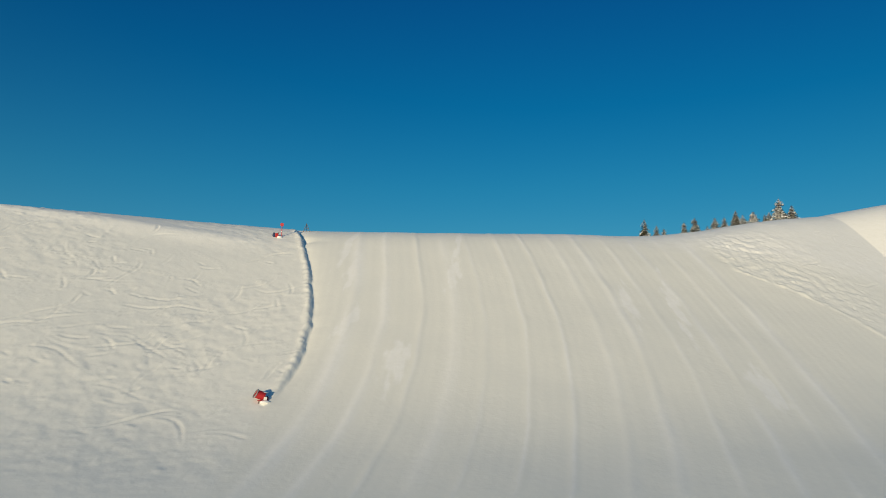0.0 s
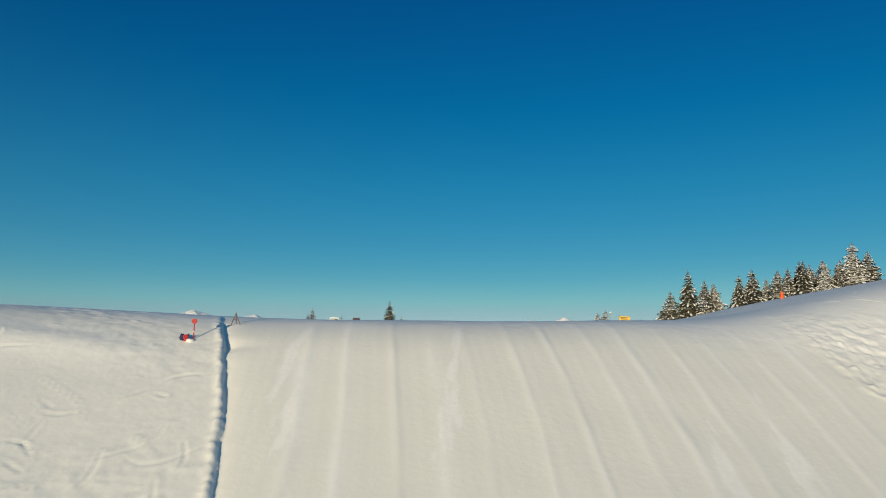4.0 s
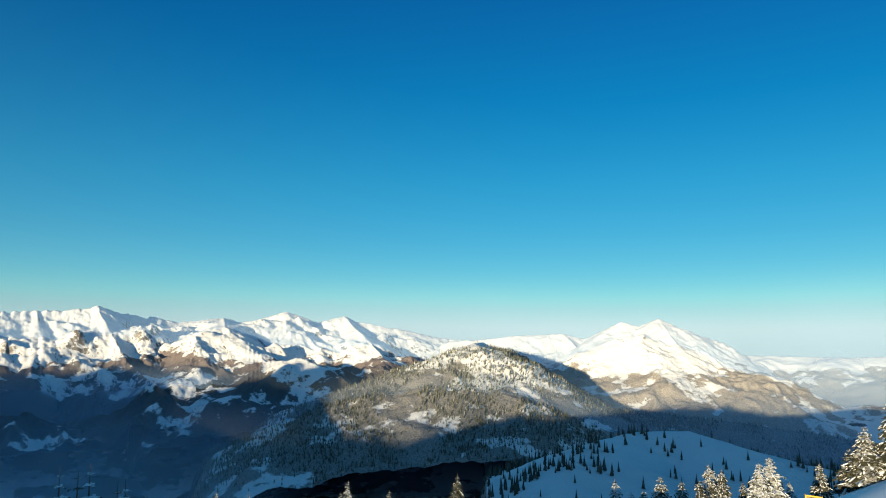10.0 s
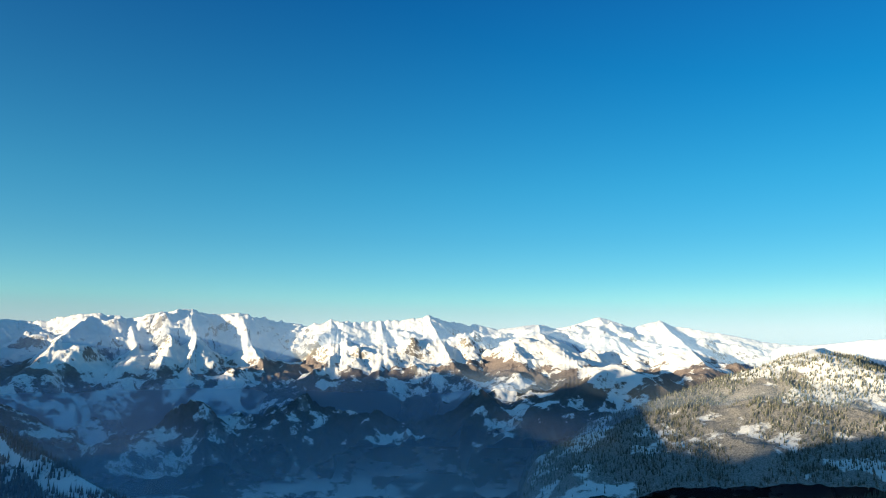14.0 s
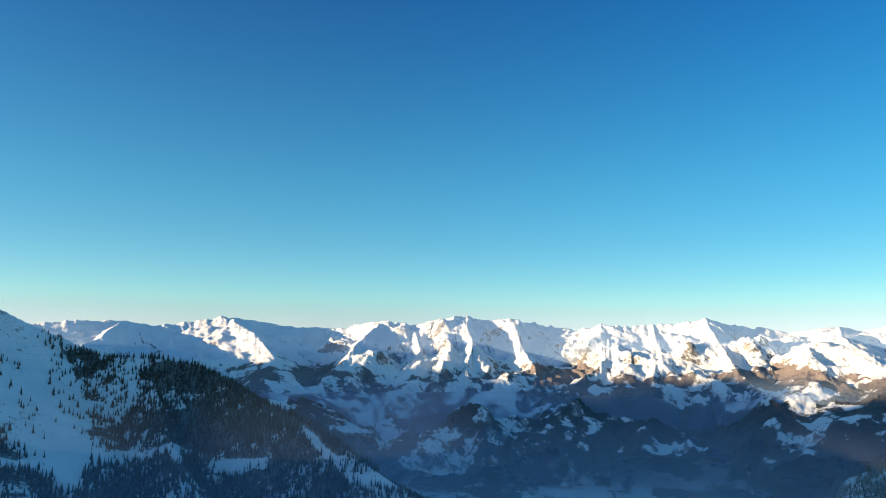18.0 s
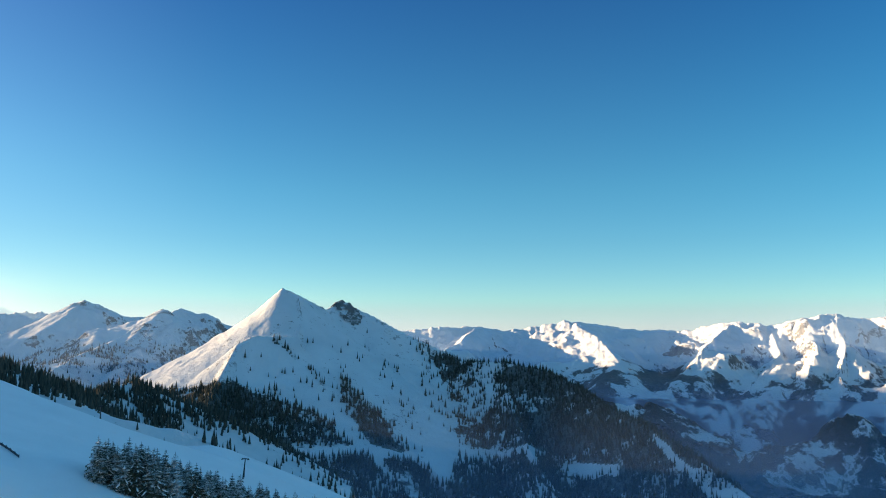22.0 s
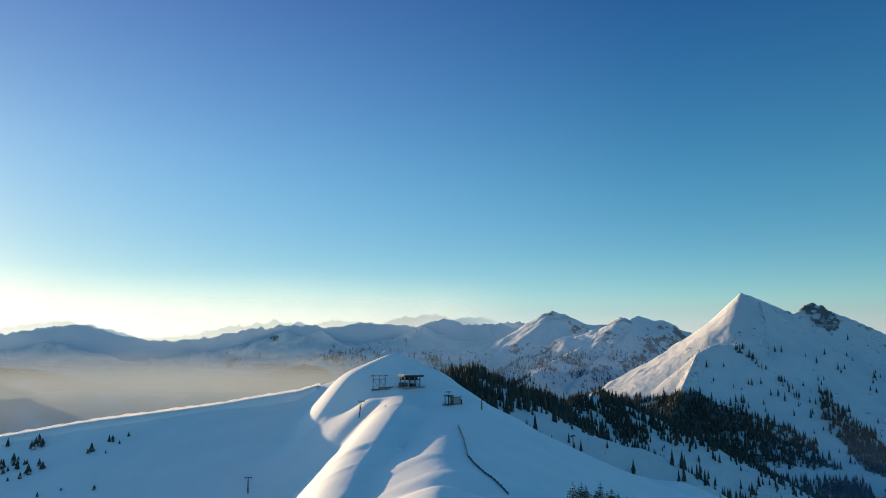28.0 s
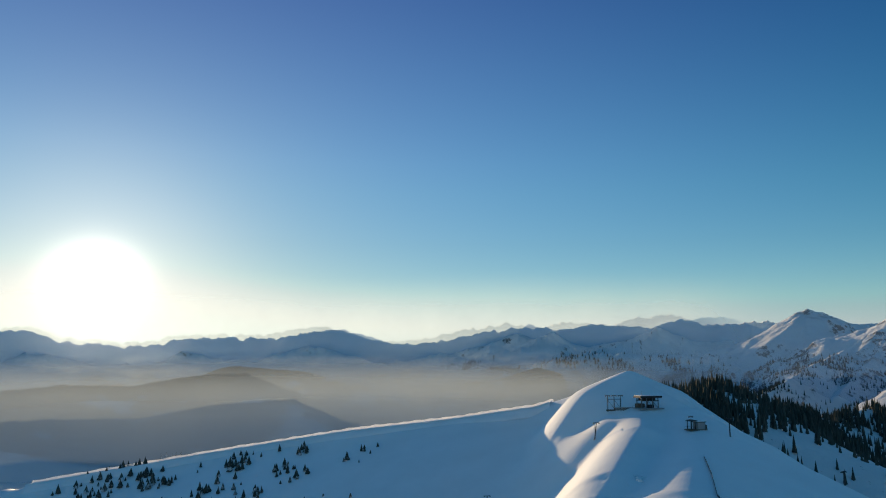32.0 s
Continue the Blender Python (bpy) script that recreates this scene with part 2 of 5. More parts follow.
# ---- terrain functions ----
def hash01(ix, iy, seed):
    h = (ix.astype(np.int64) * 374761393 + iy.astype(np.int64) * 668265263 + seed * 1442695041) & 0xFFFFFFFF
    h = ((h ^ (h >> 13)) * 1274126177) & 0xFFFFFFFF
    return ((h ^ (h >> 16)) & 0xFFFFFF) / float(0x1000000)


def gnoise(x, y, seed=0):
    """Gradient noise, about -1 to 1."""
    x, y = np.asarray(x, float), np.asarray(y, float)
    x0, y0 = np.floor(x), np.floor(y)
    fx, fy = x - x0, y - y0
    u, v = fx * fx * fx * (fx * (fx * 6 - 15) + 10), fy * fy * fy * (fy * (fy * 6 - 15) + 10)

    def g(dx, dy):
        a = hash01(x0 + dx, y0 + dy, seed) * 2 * math.pi
        return np.cos(a) * (fx - dx) + np.sin(a) * (fy - dy)
    return 1.5 * ((g(0, 0) * (1 - u) + g(1, 0) * u) * (1 - v) + (g(0, 1) * (1 - u) + g(1, 1) * u) * v)


def fbm(x, y, size, octaves=4, seed=0, gain=0.5):
    s, a, k = 0.0, 1.0, 1.0 / size
    for o in range(octaves):
        s = s + a * gnoise(x * k, y * k, seed + o * 17)
        a, k = a * gain, k * 2.03
    return s


def ridged(x, y, size, octaves=4, seed=0):
    s, a, k = 0.0, 1.0, 1.0 / size
    for o in range(octaves):
        s = s + a * (1 - 2 * np.abs(gnoise(x * k, y * k, seed + o * 31)))
        a, k = a * 0.5, k * 2.03
    return s


def eroded(x, y, size, octaves=5, seed=0):
    """Branching ridges and hollows: fine ridges grow on the coarse ones."""
    s, a, k, w = 0.0, 1.0, 1.0 / size, 1.0
    for o in range(octaves):
        r = (1 - np.abs(gnoise(x * k, y * k, seed + o * 31))) ** 2
        s, w = s + a * r * w, np.clip(1.6 * r, 0, 1)
        a, k = a * 0.52, k * 2.07
    return s - 0.9


def softplus(x, w):
    return w * np.logaddexp(0, x / w)


def smax(a, b, w):
    return b + softplus(a - b, w)


def seg_dist(x, y, p, q):
    dx, dy = q[0] - p[0], q[1] - p[1]
    s = np.clip(((x - p[0]) * dx + (y - p[1]) * dy) / (dx * dx + dy * dy + 1e-9), 0, 1)
    return np.hypot(x - p[0] - s * dx, y - p[1] - s * dy), s


def smooth_table(xs, ys, sigma, step=1.0):
    """A smoothed piecewise line, as two arrays."""
    gx = np.arange(xs[0] - 4 * sigma, xs[-1] + 4 * sigma, step)
    gy = np.interp(gx, xs, ys)
    k = np.exp(-0.5 * (np.arange(-3 * sigma, 3 * sigma + step, step) / sigma) ** 2)
    pad = len(k)
    return gx, np.convolve(np.pad(gy, pad, mode="edge"), k / k.sum(), "same")[pad:-pad]


EYE = (-4.0, 85.0)             # middle of the flight, from which bearings are given


def eye_height(az):
    return np.interp(az, [0, 50, 90, 130], [40, 56, 74, 88])


def bearing(az, el, dist):
    """A point of the land from its bearing to the left of the first view, its elevation in degrees and its distance."""
    a = radians(az)
    return EYE[0] - dist * math.sin(a), EYE[1] + dist * math.cos(a), float(eye_height(az)) + dist * math.tan(radians(el))


def grid_mesh(name, X, Y, Z, mat, keep=None):
    r, c = X.shape
    co = np.stack([X, Y, Z], -1).reshape(-1, 3)
    i = np.arange(r * c).reshape(r, c)
    quads = np.stack([i[:-1, :-1], i[:-1, 1:], i[1:, 1:], i[1:, :-1]], -1).reshape(-1, 4)
    if keep is not None:
        k = keep.reshape(-1)
        quads = quads[k[quads].any(1)]
        used = np.unique(quads)
        remap = np.full(r * c, -1)
        remap[used] = np.arange(len(used))
        co, quads = co[used], remap[quads]
    return poly_mesh(name, co, quads, mat)


def poly_mesh(name, co, faces, mat, smooth=True):
    """A mesh from arrays; all faces have the same number of corners."""
    me = bpy.data.meshes.new(name)
    me.vertices.add(len(co))
    me.vertices.foreach_set("co", np.ascontiguousarray(co, np.float32).ravel())
    k = faces.shape[1]
    me.loops.add(faces.size)
    me.loops.foreach_set("vertex_index", np.ascontiguousarray(faces, np.int32).ravel())
    me.polygons.add(len(faces))
    me.polygons.foreach_set("loop_start", np.arange(0, faces.size, k, dtype=np.int32))
    me.polygons.foreach_set("use_smooth", np.full(len(faces), smooth))
    me.update(calc_edges=True)
    me.materials.append(mat)
    return me


# ---- the near hills ----
TOP = smooth_table([-600, -300, -150, -78, -20, 20, 39, 51, 70, 94, 122, 200, 400],
                   [-60, 8, 20, 24, 21.8, 21.5, 21.7, 23.6, 27.6, 32, 36.5, 46, 60], 4.0)
FACE = smooth_table([-400, -100, 0, 40, 55, 70, 78, 85, 97, 110, 121, 127, 134, 145, 155, 166],
                    [-60, -38, -27, -19, -14.6, -9.4, -5.6, -1.6, 5.2, 12.8, 18.8, 20.6, 21.15, 21.45, 21.68, 21.95], 3.0, 0.5)
RIM = smooth_table([-400, -70, -42, -24, -10, 0, 20, 28, 43, 54, 94, 300], [144, 149, 151, 156, 160, 162, 163, 166, 176, 184, 192, 230], 4.0)
SUMMIT = (-405, -128, 84)
CREST = (SUMMIT, (-385, -108, 71), (-356, -95, 64.5), (-339, -86, 62), (-318, -80, 57.5), (-271, -62, 51.2), (-251, -56, 45.6), (-228, -47, 40.5), (-190, -34, 35))
DRIFT = (SUMMIT, (-409, -146, 78.0), (-415, -166, 70.0))
DOME = ((-214, -4, 47.3), (-192, 6, 46), (-178, 8, 42))
BACK = (SUMMIT, (-385, -86, 68), (-352, -62, 60.5), (-312, -46, 54.8), (-286, -36, 52.0), (-262, -27, 49.8), (-243, -14, 47.2), (-226, -3, 42.0), (-192, 6, 39), (-178, 8, 37))
ROAD = (SUMMIT, (-415, -160, 73), (-412, -200, 61.5), (-385, -250, 51.5), (-336, -314, 41.5), (-290, -385, 27), (-190, -480, 4), (0, -620, -40))
EDGE = ([-200, -140, -100, -84, -60, -42, -22, -7, 8, 21, 33, 44, 52, 94, 150, 260], [-440, -422, -416, -399, -383, -378, -366, -362, -358, -359, -361, -367, -367, -352, -325, -280])


def ridge(x, y, line, slope, round_off, slack=0.0, left=None, reach=None):
    """Land that falls away from a crest line, rounded near it; slack flattens the foot, left is the slope on the line's left."""
    best = np.full(np.shape(x), -1e9)
    for p, q in zip(line[:-1], line[1:]):
        d, s = seg_dist(x, y, p, q)
        k = slope
        if left is not None:
            side = ((q[0] - p[0]) * (y - p[1]) - (q[1] - p[1]) * (x - p[0])) / math.hypot(q[0] - p[0], q[1] - p[1])
            k = slope + (left - slope) / (1 + np.exp(-side / 3.0))
        d = np.sqrt(d * d + round_off * round_off) - round_off
        z = p[2] + s * (q[2] - p[2]) - k * d * (1 - slack * np.minimum(d, 250))
        best = np.maximum(best, z if reach is None else z - 0.8 * softplus(d - np.where(side < 0, reach[0], reach[1]), 3))
    return best


def piste(x, y):
    """The sunlit slope under the start of the flight, with the plateau above it."""
    y0 = np.minimum(0.004 * np.maximum(x, 0) ** 2, 30) - 0.33 * softplus(-x - 27, 5)
    p = np.interp(y - y0, *FACE)
    top = np.interp(x, *TOP)
    z = -10 + (p + 10) * np.where(p > -10, (top + 10) / 31.5, 1)
    rim = np.interp(x, *RIM)
    return z - 0.42 * softplus(y - rim, 5.0) - 0.25 * softplus(np.abs(x) - 350, 30)


def valley_floor(x, y):
    r = np.hypot(x - EYE[0], y - EYE[1])
    return np.interp(r, [0, 250, 500, 1000, 2000, 2600, 2900, 3700, 4400, 5200],
                     [-40, -50, -110, -240, -480, -545, -520, -310, -190, -100]) + 14 * fbm(x, y, 500, 4, 3) * np.clip((r - 400) / 800, 0, 1)


def hill(x, y):
    """The station hill, its wind-blown mounds and bowl shaped to fit the camera's view, and the road ridge south of it.
    """
    wx, wy = x + 2.5 * fbm(x, y, 45, 2, 221), y + 2.5 * fbm(x, y, 45, 2, 223)
    a = ridge(x, y, CREST, 0.20, 3, 0.0, 0.42, (6.5, 900))
    a = smax(a, ridge(x, y, BACK, 0.44, 11, 0.0, 0.36, (24, 900)), 1.5)
    apron = 61.3 - 0.16 * (x + 352) + 0.07 * (y + 112) - 0.9 * softplus(np.hypot((wx + 361) * 0.8, (wy + 109) * 0.65) - 7, 1.2)
    a = smax(a, apron, 1.0)
    a = smax(a, ridge(x, y, DRIFT, 0.30, 3, 0.0, 0.42, (900, 7)), 1.5)
    a = smax(a, ridge(x, y, DOME, 0.5, 6), 1.5)
    pad = 67.2 - 0.06 * (x + 380) + 0.05 * (y + 106) - 0.9 * softplus(np.hypot(x + 384, (y + 106) * 1.15) - 19, 1.5)
    a = smax(a, pad, 1.0)
    end = softplus((x + 185) * 0.9 + (y + 20) * 0.45, 8)
    a = a - 0.5 * end
    c = ridge(x, y, ROAD, 0.95, 4, 0.0008, 0.75)
    bowl = 20 - 0.35 * (x + 300) - 0.05 * (y + 216) - 0.3 * softplus(-x - 395, 10)
    bowl = bowl - 0.6 * softplus(y + 105, 6) - 1.2 * softplus(np.interp(-y, [100, 200, 250, 314, 385, 480, 620], [-415, -408, -381, -331, -284, -184, 6]) - x, 3)
    z = smax(a, smax(c, bowl, 2.0), 2.0)
    drift = np.clip((z - 30) / 15, 0, 1) * np.clip((30 - y) / 30, 0, 1) * np.clip((x + 440) / 30, 0, 1) * np.clip((-170 - x) / 30, 0, 1)
    z = z + drift * (0.05 * fbm(x, y, 6, 4, 233) + 0.10 * np.maximum(gnoise(x / 3.1, y / 2.3, 239), 0))
    return z - 0.5 * softplus(np.interp(y, *EDGE) - x, 4)


def land(x, y):
    """Height of the ground."""
    z = smax(piste(x, y), hill(x, y), 4.0)
    z = smax(z, valley_floor(x, y), 10.0)
    near = np.clip((700 - np.hypot(x, y)) / 150, 0, 1)
    return z + near * np.where(x < -160, 0.14, 1.0) * (0.22 * fbm(x, y, 38, 3, 201) + 0.03 * fbm(x, y, 7, 2, 205))


def warped(lo, hi, n, far_lo, far_hi, m):
    core = np.linspace(lo, hi, n)
    a = np.linspace(0, 1, m + 1)[1:]
    step = core[1] - core[0]
    out_hi = hi + step * m * a + (far_hi - hi - step * m) * a ** 3
    out_lo = lo - step * m * a - (lo - far_lo - step * m) * a ** 3
    return np.concatenate([out_lo[::-1], core, out_hi])


gx = warped(-470, 150, 414, -5200, 5200, 64)
gy = warped(-420, 215, 424, -5200, 5200, 64)
GX, GY = np.meshgrid(gx, gy)
GZ = land(GX, GY)
FX, FY = (-88.0, 118.0), (36.0, 168.0)          # the finely shaped stretch of slope
hole = (GX > FX[0] + 2) & (GX < FX[1] - 2) & (GY > FY[0] + 2) & (GY < FY[1] - 2)
ground_mesh = grid_mesh("ground", GX, GY, GZ - 0.03, M_SNOW, ~hole)
ground_mesh.materials.append(M_VALLEY)
centre = np.empty(len(ground_mesh.polygons) * 3, np.float32)
ground_mesh.polygons.foreach_get("center", centre)
centre = centre.reshape(-1, 3)
low = (np.hypot(centre[:, 0], centre[:, 1]) > 330) & (centre[:, 2] < -45)
ground_mesh.materials.append(M_PISTE)
by_slope = (centre[:, 0] > -150) & (centre[:, 1] > -60) & (centre[:, 1] < 260) & ~low
ground_mesh.polygons.foreach_set("material_index", low.astype(np.int32) + 2 * by_slope.astype(np.int32))
# plateau ground is lightened as well, sunlight put into its colour
even = ground_mesh.attributes.new("loose_or_lit", "FLOAT", "POINT")
spot = np.empty(len(ground_mesh.vertices) * 3, np.float32)
ground_mesh.vertices.foreach_get("co", spot)
even.data.foreach_set("value", np.clip((spot[1::3] - 121) / 8, 0.28, 1.0).astype(np.float32))
tagged(new("ground", ground_mesh), "snow-covered ski hills falling to a wooded valley", "ground", kind="structure")

# the slope under the start of the flight, with its groomed lanes, cut edge and ski tracks
CUT = ([70, 75.3, 84.3, 92, 97.4, 108, 119.2, 124, 130], [-18.6, -18.4, -16.8, -17.1, -17.9, -20.3, -23.9, -25.6, -27.5])
BOW = ([40, 55, 62, 73, 83, 94, 105, 121, 135, 170], [-14, -6, -3.6, -1.2, 0.2, 0.8, 0.3, -1.2, -2.0, -3.0])
PISTE_END = ([60, 104, 108, 113, 117, 129, 150], [90, 64.2, 61.4, 55.7, 48.6, 47.1, 46.0])


LANES = (-13.0, -8.6, -3.4, 0.9, 4.9, 9.9, 14.6, 19.6, 24.0, 29.3, 34.6, 39.8, 44.7)


def lane_x(x, y):
    return x - np.interp(y, *BOW)


def slope_detail(x, y):
    cut = np.interp(y, *CUT) + 0.14 * fbm(x * 0 + 3.1, y, 2.6, 4, 301)
    right = x - cut
    run = np.clip((y - 76) / 6, 0, 1) * np.clip(np.interp(y, [117, 123, 125, 129, 131], [1, 1, 0.35, 0.3, 0]), 0, 1)
    wide = 1 + 0.7 * np.exp(-((y - 118.5) / 1.3) ** 2)
    step = -0.62 * wide * run * (1 / (1 + np.exp(-right / 0.08))) * np.exp(-np.maximum(right, 0) / (0.9 + 0.3 * wide))
    lip = 0.16 * run * np.exp(-((right + 0.5) / 0.45) ** 2) * (1 + fbm(x, y, 0.9, 2, 303))
    on = np.clip(right / 0.8, 0, 1) * np.clip((np.interp(y, *PISTE_END) - x) / 3, 0, 1) * np.clip((134 - y) / 14, 0, 1)
    lx = lane_x(x, y)
    berm = 0.0
    for k, x0 in enumerate(LANES):
        w = 0.42 + 0.2 * hash01(np.array([k]), np.array([4]), 9)[0]
        wob = 0.25 * gnoise(y / 9.0, y * 0 + k * 3.7, 311)
        high = 0.05 + 0.07 * hash01(np.array([k]), np.array([1]), 5)[0]
        berm = berm + high * np.exp(-((lx - x0 + wob) / w) ** 2) * (0.65 + 0.5 * gnoise(y / 6.0, y * 0 + k, 317))
        berm = berm + 0.015 * np.tanh((lx - x0 + wob) / 0.5) * np.exp(-((lx - x0) / 3.0) ** 2) * (1 if k % 2 else -1)
    ripple = 0.004 * np.sin(lx * 2 * math.pi / 1.4) + 0.02 * gnoise(lx / 2.5, y / 14, 331)
    off = 1 - on
    upper = np.clip((y - 60) / 12, 0, 1)
    lumps = 0.065 * fbm(x, y, 1.8, 4, 341) + 0.12 * np.maximum(gnoise(x / 4.3, y / 3.1, 347) - 0.25, 0) + 0.025 * np.abs(gnoise(x / 1.3, y / 1.1, 353)) + 0.30 * np.maximum(gnoise(x / 1.5, y / 1.1, 359) - 0.55, 0)
    patch = np.clip(gnoise(x / 22, y / 17, 357) + 0.55, 0.15, 1)
    end = np.interp(y, *PISTE_END)
    bank = 0.09 * np.exp(-((x - end - 0.6) / 0.6) ** 2) * (1 + 0.6 * fbm(x, y, 1.5, 2, 371)) * np.clip((140 - y) / 10, 0, 1)
    roll = 0.40 * np.exp(-((y - 112.5 - 0.10 * (x + 50)) / 2.4) ** 2) * np.clip((-26 - x) / 12, 0, 1)
    lumps = lumps * np.where(x > end, 2.4, 1.0)
    return step + lip + bank + roll + on * (berm + ripple) + off * lumps * patch * (0.4 + 0.6 * upper) * np.clip((138 - y) / 10, 0.06, 1)


def carve_tracks(X, Y, Z):
    """Curved ski tracks in the ungroomed snow beside the piste, pairs of shallow grooves with a thrown-up edge."""
    rng = np.random.default_rng(12)
    for i in range(330):
        left = i < 260
        x0 = rng.uniform(-86, -20) if left else rng.uniform(50, 112)
        y0 = 68 + 44 * rng.beta(1.6, 2.0) if left else rng.uniform(95, 150)
        head, turn, length = rng.uniform(-0.35, 0.35) if rng.random() < 0.6 else rng.uniform(-1.2, 1.6), rng.uniform(-0.14, 0.14), rng.uniform(2.0, 9) * (0.6 if rng.random() < 0.5 else 1.5)
        if rng.random() < 0.3:
            head += 1.3
        n = max(3, int(length / 0.8))
        a = head + 1.6 * turn * np.arange(n) * 0.8 + 0.25 * np.sin(np.arange(n) * 0.7 + i)
        px, py = x0 + np.cumsum(np.cos(a)) * 0.8, y0 + np.cumsum(np.sin(a)) * 0.8
        box = (X > px.min() - 1.5) & (X < px.max() + 1.5) & (Y > py.min() - 1.5) & (Y < py.max() + 1.5)
        if left:
            box &= X < np.interp(Y, *CUT) - 0.4
        else:
            box &= X > np.interp(Y, *PISTE_END) + 1
        if not box.any():
            continue
        bx, by = X[box], Y[box]
        d = np.full(bx.shape, 9.0)
        steps = i % 4 == 0                       # footprints instead of a ski track
        for k in range(n - 1):
            thin = 0.22 * (1 - math.sin(math.pi * (k + 0.5) / n))          # the track runs out at both ends
            d = np.minimum(d, np.hypot(bx - px[k], by - py[k]) + 0.06 if steps else seg_dist(bx, by, (px[k], py[k]), (px[k + 1], py[k + 1]))[0] + thin)
        deep = rng.uniform(0.045, 0.115) * (1.4 if steps else 1)
        Z[box] += -deep * np.exp(-(d / 0.16) ** 2) + 0.35 * deep * np.exp(-((d - 0.33) / 0.16) ** 2)
    return Z


SX, SY = np.meshgrid(np.linspace(FX[0], FX[1], 1000), np.linspace(FY[0], FY[1], 580))
inset = np.clip(np.minimum(np.minimum(SX - FX[0], FX[1] - SX), np.minimum(SY - FY[0], FY[1] - SY)) / 6, 0, 1)
SZ = carve_tracks(SX, SY, land(SX, SY) + slope_detail(SX, SY) * inset)


def loose_or_lit_snow(x, y):
    """Where crumbs lie: along the lane edges, in scraped patches and beside the piste; adds painted sunlight."""
    lx = lane_x(x, y)
    w = np.zeros(np.shape(x))
    for k, x0 in enumerate(LANES):
        wob = 0.25 * gnoise(y / 9.0, y * 0 + k * 3.7, 311)
        wide = 0.2 + 1.1 * hash01(np.array([k]), np.array([2]), 7)[0] ** 2
        w = np.maximum(w, (0.25 + 0.7 * hash01(np.array([k]), np.array([3]), 8)[0]) * np.exp(-((lx - x0 + wob) / wide) ** 2) * np.clip(0.75 + gnoise(y / 13, y * 0 + 2 * k, 319), 0, 1))
    for px, py, rx, ry in ((1.5, 106, 1.6, 4), (26.5, 101, 2.0, 3.5), (33.5, 103, 1.6, 6), (-12.5, 93, 1.8, 3.2), (-13.5, 108, 1.3, 4), (-5.5, 84, 2.2, 3), (-15.5, 118, 1.2, 6), (3.0, 121, 0.8, 9), (38, 84, 2.5, 3)):
        d = np.hypot((x - px - 0.1 * (y - py)) / (0.7 * rx), (y - py) / (1.7 * ry)) + 0.6 * fbm(x * 2, y * 0.5, 2.0, 3, 361)
        w = np.maximum(w, np.clip((1 - d) / 0.45, 0, 1.0))
    off = np.clip((np.interp(y, *CUT) - x) / 1.0, 0, 1) + np.clip((x - np.interp(y, *PISTE_END)) / 3, 0, 1)
    # sunlight on the convex roll and the plateau painted as lighter snow
    sunlit_band = np.exp(-((y - 113 - 0.12 * (x + 50)) / 4.0) ** 2) * np.clip((-24 - x) / 10, 0, 1)
    return np.clip(np.maximum(w * (1 - np.clip(off, 0, 1)), 0.28 * np.clip(off, 0, 1) + 0.5 * sunlit_band) + np.clip((y - 121) / 8, 0, 1), 0, 1)


piste_mesh = grid_mesh("piste", SX, SY, SZ, M_PISTE)
loose_or_lit = piste_mesh.attributes.new("loose_or_lit", "FLOAT", "POINT")
loose_or_lit.data.foreach_set("value", loose_or_lit_snow(SX, SY).astype(np.float32).ravel())
tagged(new("piste", piste_mesh), "sunlit groomed ski slope with lane ridges and ski tracks", "ski slope", kind="structure")


# ---- mountains ----
LAND = {}


